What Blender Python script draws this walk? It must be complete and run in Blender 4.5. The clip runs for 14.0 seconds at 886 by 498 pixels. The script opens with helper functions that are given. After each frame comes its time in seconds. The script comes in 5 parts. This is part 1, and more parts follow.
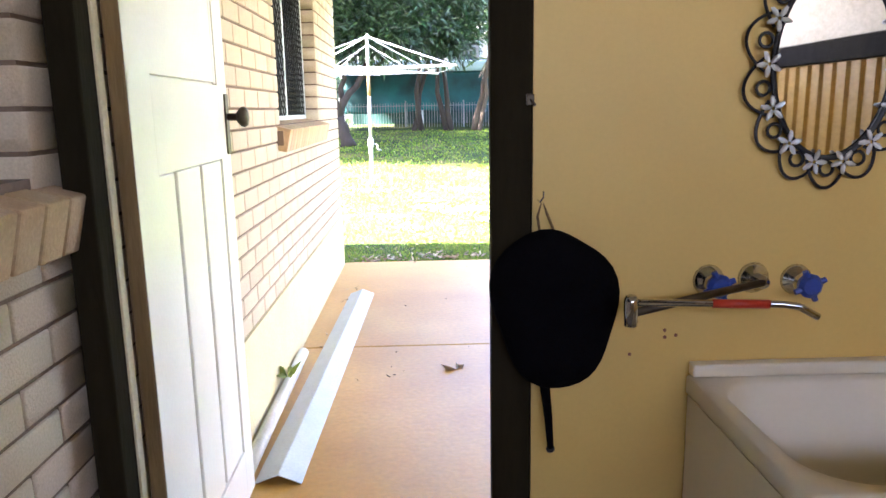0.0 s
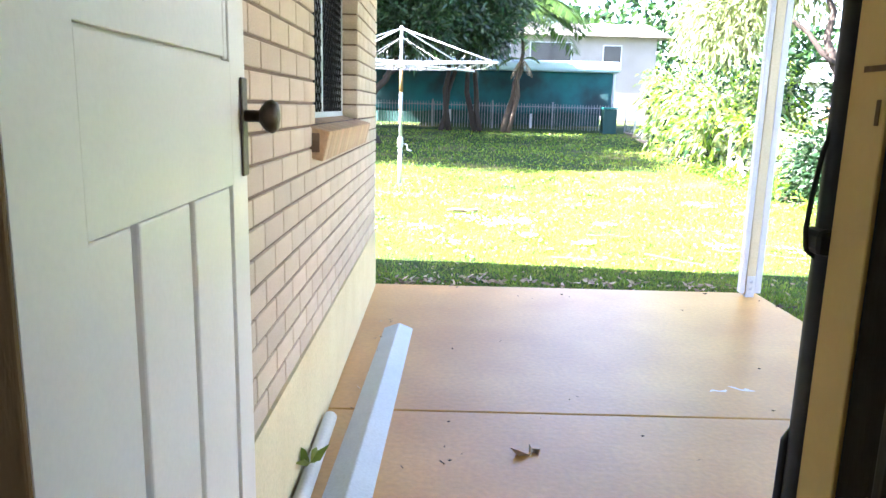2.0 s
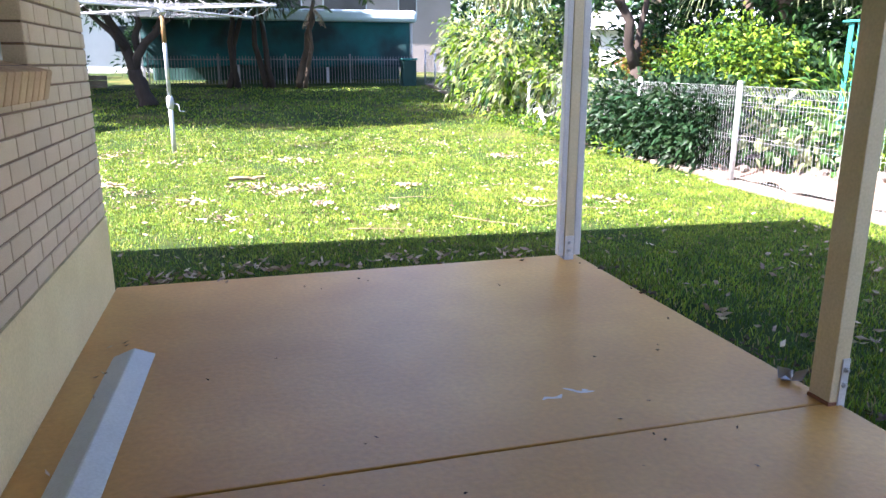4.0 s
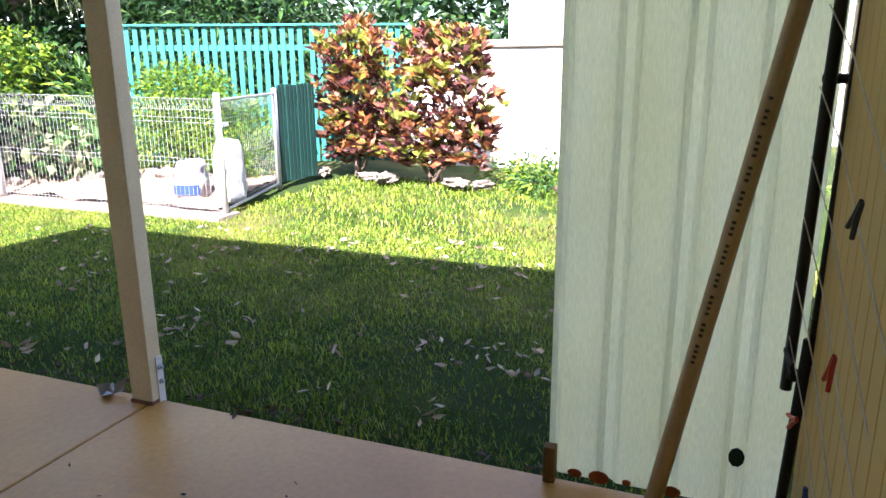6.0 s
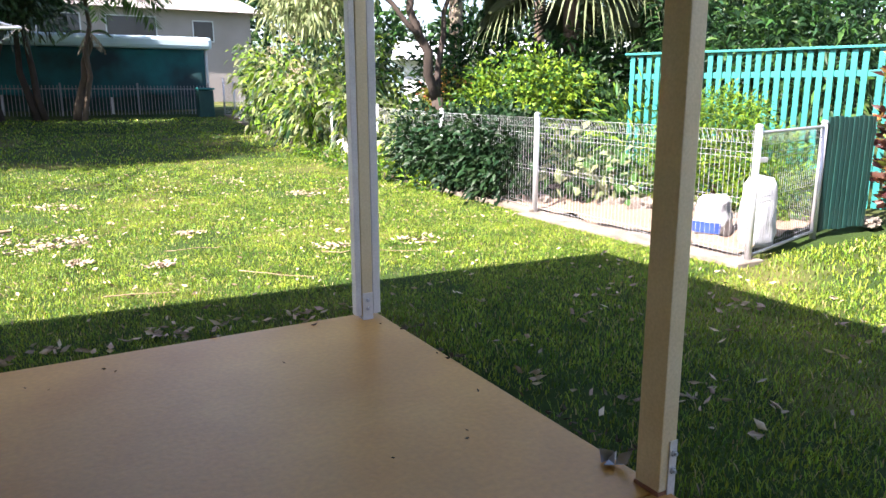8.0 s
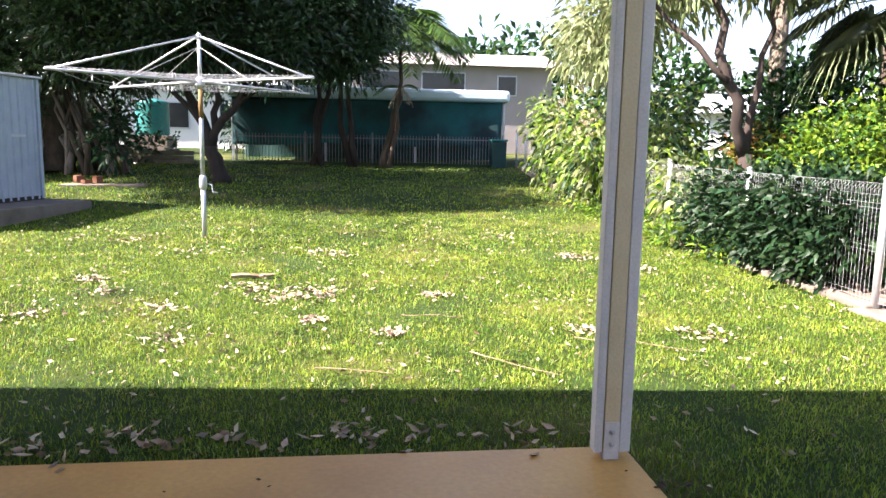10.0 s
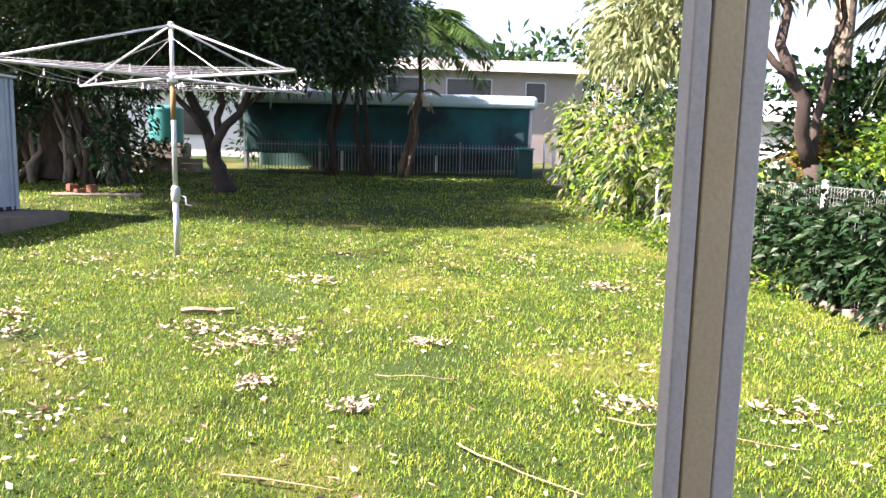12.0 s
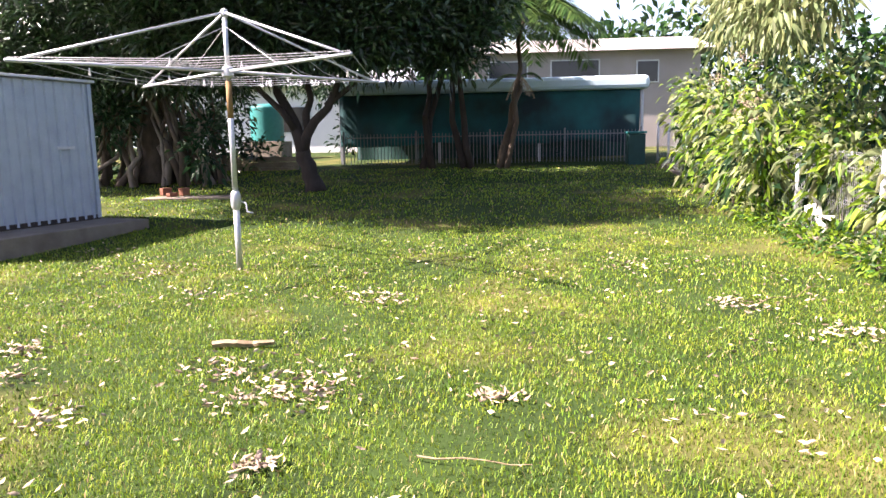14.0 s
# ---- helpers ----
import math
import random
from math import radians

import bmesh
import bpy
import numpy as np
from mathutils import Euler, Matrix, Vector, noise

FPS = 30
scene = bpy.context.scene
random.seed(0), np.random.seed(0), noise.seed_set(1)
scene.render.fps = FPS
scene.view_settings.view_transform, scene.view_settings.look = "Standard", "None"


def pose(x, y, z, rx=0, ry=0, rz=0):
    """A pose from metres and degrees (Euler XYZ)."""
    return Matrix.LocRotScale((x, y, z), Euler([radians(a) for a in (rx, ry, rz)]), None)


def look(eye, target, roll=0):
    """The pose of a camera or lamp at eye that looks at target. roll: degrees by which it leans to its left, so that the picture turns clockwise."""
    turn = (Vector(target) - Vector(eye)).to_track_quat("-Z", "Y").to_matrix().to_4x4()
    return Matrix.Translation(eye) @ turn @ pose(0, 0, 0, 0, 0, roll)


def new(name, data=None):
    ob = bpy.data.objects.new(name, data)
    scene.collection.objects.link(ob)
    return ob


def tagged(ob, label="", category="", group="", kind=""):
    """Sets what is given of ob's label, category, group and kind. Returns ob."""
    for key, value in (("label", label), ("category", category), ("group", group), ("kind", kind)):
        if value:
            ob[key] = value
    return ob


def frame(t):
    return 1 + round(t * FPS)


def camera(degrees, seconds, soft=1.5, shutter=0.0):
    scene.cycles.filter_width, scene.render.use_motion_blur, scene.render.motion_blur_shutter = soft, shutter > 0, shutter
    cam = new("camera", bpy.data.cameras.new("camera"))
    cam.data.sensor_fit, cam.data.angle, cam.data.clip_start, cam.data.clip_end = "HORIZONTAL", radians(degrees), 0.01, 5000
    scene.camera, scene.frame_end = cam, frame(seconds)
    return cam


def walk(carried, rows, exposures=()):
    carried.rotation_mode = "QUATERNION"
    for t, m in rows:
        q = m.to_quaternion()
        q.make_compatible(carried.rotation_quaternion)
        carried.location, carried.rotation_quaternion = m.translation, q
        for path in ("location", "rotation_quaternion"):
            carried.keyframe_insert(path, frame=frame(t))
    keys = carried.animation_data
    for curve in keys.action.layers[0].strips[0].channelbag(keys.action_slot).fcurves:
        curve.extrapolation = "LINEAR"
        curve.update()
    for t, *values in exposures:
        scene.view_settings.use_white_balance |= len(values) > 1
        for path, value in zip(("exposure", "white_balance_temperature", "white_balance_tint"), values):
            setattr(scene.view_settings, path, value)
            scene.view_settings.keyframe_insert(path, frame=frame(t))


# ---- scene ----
cam = camera(63.6, 14.0)
PATH = [
    (0, look((0.761, -6.487, 1.396), (0.808, -4.525, 1.01), -1.0)),
    (0.5, look((0.701, -6.285, 1.394), (0.62, -4.328, 0.987), 0.3)),
    (1, look((0.561, -6.047, 1.419), (0.633, -4.079, 1.067), -0.7)),
    (1.5, look((0.494, -5.796, 1.401), (0.53, -3.828, 1.046), 0.4)),
    (2, look((0.517, -5.538, 1.407), (0.524, -3.576, 1.018), 1.5)),
    (2.2, look((0.513, -5.425, 1.405), (0.483, -3.467, 0.998), 0.9)),
    (4.3, look((0.863, -4.488, 1.319), (1.643, -2.726, 0.785), -0.2)),
    (4.5, look((0.868, -4.489, 1.362), (1.855, -2.835, 0.824), -0.4)),
    (5, look((0.903, -4.477, 1.363), (2.304, -3.156, 0.824), -0.6)),
    (5.5, look((0.936, -4.492, 1.36), (2.629, -3.584, 0.805), -0.0)),
    (6, look((0.928, -4.504, 1.365), (2.732, -3.804, 0.861), -0.4)),
    (6.5, look((0.912, -4.471, 1.373), (2.675, -3.668, 0.876), -0.6)),
    (7, look((0.949, -4.344, 1.36), (2.538, -3.262, 0.809), -3.0)),
    (7.5, look((1.105, -4.162, 1.365), (2.384, -2.731, 0.801), -1.4)),
    (8, look((1.255, -3.965, 1.364), (2.231, -2.272, 0.938), -0.1)),
    (8.5, look((1.335, -3.687, 1.359), (2.24, -1.93, 1.051), -2.0)),
    (9, look((1.498, -3.444, 1.363), (2.207, -1.591, 1.114), -1.2)),
    (9.2, look((1.582, -3.348, 1.376), (2.136, -1.446, 1.102), 0.4)),
    (11.3, look((2.189, -2.054, 1.295), (2.297, -0.08, 0.99), 1.3)),
    (11.5, look((2.226, -1.889, 1.301), (2.329, 0.082, 0.978), 1.6)),
    (12, look((2.273, -1.535, 1.321), (2.425, 0.441, 1.057), 1.3)),
    (12.5, look((2.403, -1.244, 1.321), (2.44, 0.739, 1.068), 1.7)),
    (13, look((2.529, -0.962, 1.348), (2.453, 1.012, 1.031), 2.3)),
    (13.5, look((2.556, -0.608, 1.357), (2.552, 1.366, 1.034), -0.2)),
    (14, look((2.564, -0.315, 1.351), (2.406, 1.657, 1.055), -1.1)),
]
EXPOSURES = [(0, 5.4, 6300, 30), (0.5, 5.2, 6200, 29), (1.0, 5.0, 6150, 28), (1.5, 4.75, 6050, 26), (2.2, 4.5, 5950, 24), (4.3, 3.0, 6000, 28), (5.5, 3.0, 6050, 28), (6.0, 2.92, 6100, 28), (6.5, 2.82, 6250, 27), (7.0, 2.56, 6350, 25), (7.5, 2.45, 6450, 24), (8.0, 2.58, 6400, 24), (9.2, 2.6, 6450, 24), (11.3, 2.65, 6800, 32), (12, 2.65, 6800, 32), (14, 2.5, 6800, 32)]
walk(cam, PATH, EXPOSURES)

# ---- world and sun ----
SUN_WAY = Vector((0.93, 0.21, -1.0)).normalized()
world = bpy.data.worlds.new("sky")
scene.world = world
world.use_nodes = True
wn = world.node_tree.nodes
sky = wn.new("ShaderNodeTexSky")
sky.sky_type, sky.sun_disc = "NISHITA", False
sky.sun_elevation = math.asin(-SUN_WAY.z)
sky.sun_rotation = math.atan2(-SUN_WAY.x, -SUN_WAY.y)
sky.air_density, sky.dust_density = 1.0, 1.6
world.node_tree.links.new(sky.outputs[0], wn["Background"].inputs[0])
wn["Background"].inputs[1].default_value = 0.073
sun_data = bpy.data.lights.new("sun", "SUN")
sun_data.energy, sun_data.angle, sun_data.color = 5.0, radians(0.55), (1.0, 0.95, 0.86)
sun = new("sun", sun_data)
sun.matrix_world = look((-20, -5, 22), Vector((-20, -5, 22)) + SUN_WAY)


# ---- materials ----
def mat(name, col, col2=None, rough=0.7, scale=8.0, bump=0.15, metal=0.0, fine=90.0, stain=0.25, spec=0.4, rand=0.0, island=0.0, translucent=0.0, stretch=(1, 1, 1), grain=0.35):
    """A surface with two scales of variation, a fine relief and an optional random shift per piece."""
    m = bpy.data.materials.new(name)
    m.use_nodes = True
    nt, N, L = m.node_tree, m.node_tree.nodes, m.node_tree.links
    b = N["Principled BSDF"]
    col2 = col2 or tuple(c * 0.72 for c in col)
    geo = N.new("ShaderNodeTexCoord")
    mp = N.new("ShaderNodeMapping")
    mp.inputs["Scale"].default_value = stretch
    L.new(geo.outputs["Object"], mp.inputs[0])
    n1, n2 = N.new("ShaderNodeTexNoise"), N.new("ShaderNodeTexNoise")
    n1.inputs["Scale"].default_value, n2.inputs["Scale"].default_value = scale, fine
    n1.inputs["Detail"].default_value, n2.inputs["Detail"].default_value = 6, 4
    L.new(mp.outputs[0], n1.inputs["Vector"])
    L.new(mp.outputs[0], n2.inputs["Vector"])
    ramp = N.new("ShaderNodeValToRGB")
    ramp.color_ramp.elements[0].position, ramp.color_ramp.elements[1].position = 0.5 - stain, 0.5 + stain
    ramp.color_ramp.elements[0].color, ramp.color_ramp.elements[1].color = (*col2, 1), (*col, 1)
    L.new(n1.outputs["Fac"], ramp.inputs[0])
    mix = N.new("ShaderNodeMix")
    mix.data_type, mix.blend_type = "RGBA", "MULTIPLY"
    mix.inputs[0].default_value = grain
    L.new(ramp.outputs[0], mix.inputs[6])
    L.new(n2.outputs["Fac"], mix.inputs[7])
    out = mix.outputs[2]
    if rand or island:
        src = N.new("ShaderNodeObjectInfo").outputs["Random"] if rand else N.new("ShaderNodeNewGeometry").outputs["Random Per Island"]
        hsv = N.new("ShaderNodeHueSaturation")
        k = rand or island
        for sock, lo, hi, f in ((2, 1 - k, 1 + k, 1.0), (0, 0.5 - k * 0.06, 0.5 + k * 0.06, 7.31)):
            mul, fr, mr = N.new("ShaderNodeMath"), N.new("ShaderNodeMath"), N.new("ShaderNodeMapRange")
            mul.operation, fr.operation = "MULTIPLY", "FRACT"
            mul.inputs[1].default_value = f
            L.new(src, mul.inputs[0])
            L.new(mul.outputs[0], fr.inputs[0])
            L.new(fr.outputs[0], mr.inputs[0])
            mr.inputs[3].default_value, mr.inputs[4].default_value = lo, hi
            L.new(mr.outputs[0], hsv.inputs[sock])
        L.new(out, hsv.inputs[4])
        out = hsv.outputs[0]
    L.new(out, b.inputs["Base Color"])
    b.inputs["Roughness"].default_value, b.inputs["Metallic"].default_value = rough, metal
    b.inputs["Specular IOR Level"].default_value = spec
    bp = N.new("ShaderNodeBump")
    bp.inputs["Strength"].default_value, bp.inputs["Distance"].default_value = bump, 0.01
    L.new(n2.outputs["Fac"], bp.inputs["Height"])
    L.new(bp.outputs[0], b.inputs["Normal"])
    if translucent:
        tr, ms = N.new("ShaderNodeBsdfTranslucent"), N.new("ShaderNodeMixShader")
        L.new(out, tr.inputs[0])
        ms.inputs[0].default_value = translucent
        L.new(b.outputs[0], ms.inputs[1])
        L.new(tr.outputs[0], ms.inputs[2])
        L.new(ms.outputs[0], N["Material Output"].inputs[0])
    return m


M_BRICK = mat("cream brick", (0.71, 0.565, 0.405), (0.63, 0.485, 0.335), 0.85, 6, 0.3, rand=0.08, fine=160)
M_BRICKJ = mat("cream brick joined", (0.71, 0.565, 0.405), (0.63, 0.485, 0.335), 0.85, 6, 0.3, island=0.08, fine=160)
M_SILL = mat("stained sill brick", (0.68, 0.48, 0.29), (0.50, 0.31, 0.16), 0.85, 7, 0.3, rand=0.1, fine=120)
M_MORTAR = mat("brown mortar", (0.27, 0.18, 0.12), None, 0.95, 12, 0.4)
M_RENDER = mat("yellow painted render", (0.80, 0.68, 0.40), (0.72, 0.58, 0.32), 0.8, 3, 0.3)
M_YELLOW = mat("yellow painted board", (0.68, 0.45, 0.125), (0.60, 0.375, 0.10), 0.5, 1.6, 0.04, grain=0.08)
M_WHITE = mat("white gloss paint", (0.81, 0.76, 0.68), (0.75, 0.69, 0.59), 0.4, 3, 0.05, grain=0.1)
M_CREAM = mat("cream paint", (0.80, 0.68, 0.44), (0.72, 0.58, 0.34), 0.5, 5, 0.12)
M_LILAC = mat("off-white paint", (0.78, 0.76, 0.74), (0.68, 0.66, 0.62), 0.5, 5, 0.12)
M_BROWN = mat("dark brown painted timber", (0.026, 0.019, 0.009), (0.013, 0.0095, 0.0045), 0.75, 9, 0.2, spec=0.06, stretch=(1, 1, 0.2))
M_BROWN_LIT = mat("lit tone of the brown paint", (0.075, 0.062, 0.036), (0.035, 0.028, 0.016), 0.7, 9, 0.25, spec=0.15, stretch=(1, 1, 0.2))
M_TIMBER = mat("worn bare timber", (0.31, 0.185, 0.065), (0.13, 0.075, 0.025), 0.8, 14, 0.4, stretch=(1, 1, 0.15))
M_BRASS = mat("aged brass", (0.10, 0.075, 0.05), (0.06, 0.045, 0.03), 0.4, 30, 0.2, metal=0.8)
M_SLAB = mat("tan painted concrete", (0.68, 0.37, 0.088), (0.50, 0.24, 0.045), 0.38, 1.3, 0.12, fine=38, stain=0.22, spec=0.5)
M_GALV = mat("galvanised steel", (0.62, 0.64, 0.66), (0.5, 0.52, 0.54), 0.45, 14, 0.1, metal=0.6)
M_WIRE = mat("galvanised wire", (0.50, 0.51, 0.52), (0.38, 0.38, 0.38), 0.4, 14, 0.02, metal=0.15)
M_ALU = mat("pale grey painted metal", (0.60, 0.64, 0.64), (0.52, 0.56, 0.56), 0.5, 6, 0.08)
M_PVC = mat("white plastic pipe", (0.78, 0.74, 0.64), None, 0.4, 4, 0.03)
M_PVC2 = mat("beige plastic conduit", (0.64, 0.49, 0.31), (0.56, 0.42, 0.26), 0.5, 4, 0.03)
M_SHEET = mat("pale green fibreglass sheet", (0.95, 0.95, 0.76), (0.88, 0.88, 0.64), 0.5, 3, 0.08, translucent=0.9, stretch=(1, 3, 0.4))
M_BLACK = mat("black painted metal", (0.012, 0.012, 0.014), None, 0.5, 8, 0.05)
M_CLOTH = mat("black felt", (0.004, 0.004, 0.005), None, 1.0, 30, 0.4, spec=0.05)
M_CHROME = mat("chrome", (0.75, 0.76, 0.78), (0.6, 0.6, 0.6), 0.12, 10, 0.02, metal=1.0)
M_RED = mat("red plastic", (0.65, 0.05, 0.02), None, 0.4, 9, 0.02)
M_BLUE = mat("blue plastic", (0.03, 0.07, 0.32), None, 0.4, 9, 0.02)
M_GRAPH = mat("grey plastic", (0.05, 0.05, 0.055), None, 0.5, 9, 0.02)
M_TUB = mat("white enamel", (0.70, 0.62, 0.46), (0.62, 0.52, 0.36), 0.28, 2.5, 0.02, grain=0.06)
M_TEAL = mat("teal painted timber", (0.015, 0.22, 0.19), (0.012, 0.17, 0.15), 0.55, 7, 0.15, rand=0.1)
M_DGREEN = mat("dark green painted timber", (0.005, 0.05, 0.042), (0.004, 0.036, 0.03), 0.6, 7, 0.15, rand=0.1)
M_SHADE = mat("teal shade cloth", (0.014, 0.17, 0.17), (0.022, 0.05, 0.055), 0.8, 0.55, 0.3, translucent=0.25, fine=60, stain=0.12)
M_WBLOCK = mat("white painted block", (0.82, 0.81, 0.78), (0.76, 0.75, 0.72), 0.8, 5, 0.3, rand=0.04)
M_WWALL = mat("white painted wall", (0.80, 0.80, 0.78), (0.72, 0.72, 0.70), 0.8, 2, 0.15)
M_ROOF = mat("pale metal roof", (0.62, 0.64, 0.66), None, 0.5, 3, 0.1)
M_GLASS = mat("dark window glass", (0.03, 0.035, 0.04), None, 0.08, 2, 0.0)
M_SHED = mat("blue-grey metal cladding", (0.44, 0.50, 0.56), (0.34, 0.39, 0.45), 0.5, 4, 0.08)
M_CONC = mat("old concrete", (0.26, 0.22, 0.175), (0.14, 0.115, 0.085), 0.9, 3, 0.5)
M_RBRICK = mat("red brick", (0.33, 0.14, 0.08), None, 0.9, 12, 0.4)
M_STONE = mat("pale garden stone", (0.30, 0.26, 0.215), (0.13, 0.105, 0.08), 0.9, 6, 0.9)
M_MULCH = mat("bark mulch", (0.32, 0.23, 0.165), (0.17, 0.11, 0.075), 0.95, 30, 1.0)
M_BARK = mat("grey-brown bark", (0.13, 0.095, 0.065), (0.06, 0.045, 0.03), 0.95, 9, 1.0, fine=40, stretch=(1, 1, 0.3))
M_PALE_BARK = mat("pale bark", (0.32, 0.27, 0.21), (0.18, 0.14, 0.10), 0.95, 9, 0.8, fine=40, stretch=(1, 1, 0.3))
M_DARKBARK = mat("dark bark", (0.06, 0.045, 0.035), (0.03, 0.022, 0.016), 0.95, 9, 1.0, fine=40, stretch=(1, 1, 0.3))
M_DEAD = mat("dry leaf", (0.56, 0.46, 0.34), (0.30, 0.21, 0.13), 0.85, 14, 0.3, island=0.45)
M_TWIG = mat("dry stick", (0.36, 0.28, 0.17), (0.2, 0.14, 0.08), 0.9, 20, 0.3)


def leaf_mat(name, col, col2, k=0.35, tr=0.35, rough=0.45):
    return mat(name, col, col2, rough, 3.0, 0.1, island=k, translucent=tr, spec=0.2)


M_MANGO = mat("dark glossy leaf", (0.045, 0.10, 0.032), (0.022, 0.055, 0.02), 0.32, 3.0, 0.1, island=0.6, translucent=0.22, spec=0.55)
M_GUM = leaf_mat("pale drooping leaf", (0.31, 0.36, 0.17), (0.16, 0.21, 0.08), 0.5, 0.4)
M_LIME = leaf_mat("lime green leaf", (0.25, 0.39, 0.03), (0.11, 0.22, 0.02), 0.4, 0.4)
M_MID = leaf_mat("mid green leaf", (0.055, 0.14, 0.03), (0.03, 0.08, 0.02), 0.4, 0.35)
M_DARK = leaf_mat("deep green leaf", (0.022, 0.065, 0.022), (0.012, 0.035, 0.014), 0.4, 0.25)
M_HEDGE = leaf_mat("dull hedge leaf", (0.026, 0.06, 0.018), (0.012, 0.032, 0.012), 0.4, 0.2)
M_PALM = leaf_mat("palm frond", (0.24, 0.29, 0.15), (0.13, 0.18, 0.08), 0.35, 0.35)
M_YPALM = leaf_mat("yellow-green palm frond", (0.15, 0.23, 0.05), (0.07, 0.14, 0.03), 0.35, 0.35)
M_CROT1 = leaf_mat("dark red croton leaf", (0.15, 0.05, 0.045), (0.07, 0.04, 0.03), 0.5, 0.25)
M_CROT2 = leaf_mat("orange croton leaf", (0.46, 0.21, 0.07), (0.28, 0.10, 0.045), 0.5, 0.3)
M_CROT3 = leaf_mat("yellow-green croton leaf", (0.36, 0.38, 0.06), (0.16, 0.22, 0.04), 0.4, 0.35)
M_GRASS = leaf_mat("grass blade", (0.295, 0.40, 0.034), (0.062, 0.145, 0.013), 0.55, 0.36, 0.45)
M_RUST = mat("orange rust", (0.50, 0.13, 0.02), (0.25, 0.06, 0.015), 0.9, 20, 0.4)
M_SHADED_PICKET = mat("white fence metal darkened for shade", (0.30, 0.31, 0.31), (0.2, 0.2, 0.2), 0.6, 8, 0.05, metal=0.3)
M_GPALM = leaf_mat("green palm frond", (0.09, 0.17, 0.035), (0.045, 0.10, 0.02), 0.4, 0.35)
M_SACK = mat("crumpled white plastic", (0.52, 0.53, 0.55), (0.36, 0.37, 0.39), 0.4, 9, 0.5, fine=14)
M_CARPORT = mat("pale blue-white roof sheet", (0.60, 0.76, 0.80), (0.50, 0.66, 0.70), 0.5, 2, 0.05)
M_GREIGE = mat("grey-beige render", (0.34, 0.32, 0.30), (0.26, 0.235, 0.21), 0.85, 0.6, 0.2)
M_HILL = mat("hazy hillside", (0.16, 0.22, 0.20), (0.11, 0.16, 0.15), 1.0, 0.05, 0.3, fine=0.4)


def ground_mat():
    m = mat("lawn soil", (0.036, 0.066, 0.014), (0.018, 0.034, 0.009), 0.95, 1.6, 0.6, fine=60, stain=0.2, spec=0.1)
    nt, N, L = m.node_tree, m.node_tree.nodes, m.node_tree.links
    b = N["Principled BSDF"]
    src = b.inputs["Base Color"].links[0].from_socket
    n, r, mx = N.new("ShaderNodeTexNoise"), N.new("ShaderNodeValToRGB"), N.new("ShaderNodeMix")
    tc = N.new("ShaderNodeTexCoord")
    L.new(tc.outputs["Object"], n.inputs["Vector"])
    n.inputs["Scale"].default_value, n.inputs["Detail"].default_value = 0.55, 7
    r.color_ramp.elements[0].position, r.color_ramp.elements[1].position = 0.52, 0.72
    L.new(n.outputs["Fac"], r.inputs[0])
    mx.data_type = "RGBA"
    L.new(r.outputs[0], mx.inputs[0])
    L.new(src, mx.inputs[6])
    mx.inputs[7].default_value = (0.12, 0.11, 0.035, 1)
    L.new(mx.outputs[2], b.inputs["Base Color"])
    return m


M_LAWN = ground_mat()
M_STRAW = mat("dry grass blade", (0.52, 0.44, 0.22), (0.30, 0.22, 0.09), 0.8, 5.0, 0.1, island=0.35, translucent=0.2, spec=0.15)


# ---- mesh helpers ----
def finish(bm, name, material, smooth=False):
    me = bpy.data.meshes.new(name)
    bm.to_mesh(me)
    bm.free()
    for m in material if isinstance(material, (list, tuple)) else [material]:
        me.materials.append(m)
    if smooth:
        me.polygons.foreach_set("use_smooth", [True] * len(me.polygons))
    return me


def part(name, bm, material, parent=None, label="", smooth=False):
    """One bmesh as one mesh object, under a thing or a part."""
    ob = new(name, finish(bm, name, material, smooth))
    if parent is not None:
        ob.parent = parent
    return tagged(ob, label)


def thing(name, label, category, m=None, group="", kind=""):
    """An Empty at a thing's base."""
    ob = new(name)
    ob.empty_display_size = 0.1
    if m is not None:
        ob.matrix_basis = m
    return tagged(ob, label, category, group, kind)


def box(x0, x1, y0, y1, z0, z1, bevel=0.0, bm=None):
    bm = bm or bmesh.new()
    g = bmesh.ops.create_cube(bm, size=1, matrix=Matrix.LocRotScale(((x0 + x1) / 2, (y0 + y1) / 2, (z0 + z1) / 2), None, (x1 - x0, y1 - y0, z1 - z0)))
    if bevel:
        edges = list({e for v in g["verts"] for e in v.link_edges})
        bmesh.ops.bevel(bm, geom=edges, offset=bevel, segments=2, affect="EDGES", profile=0.5)
    return bm


def tube(points, radii, sides=8, bm=None, cap=True):
    """A tube along points, with a radius at each."""
    bm = bm or bmesh.new()
    pts = [Vector(p) for p in points]
    if isinstance(radii, (int, float)):
        radii = [radii] * len(pts)
    radii = [float(r) for r in radii]
    rings, side = [], None
    for i, p in enumerate(pts):
        d = (pts[min(i + 1, len(pts) - 1)] - pts[max(i - 1, 0)]).normalized()
        if side is None:
            side = d.orthogonal().normalized()
        side = (side - d * side.dot(d)).normalized()
        up = d.cross(side)
        rings.append([bm.verts.new(p + radii[i] * (math.cos(a) * side + math.sin(a) * up)) for a in (2 * math.pi * k / sides for k in range(sides))])
    for a, b in zip(rings, rings[1:]):
        for k in range(sides):
            bm.faces.new((a[k], a[(k + 1) % sides], b[(k + 1) % sides], b[k]))
    if cap:
        bm.faces.new(rings[0][::-1])
        bm.faces.new(rings[-1])
    return bm


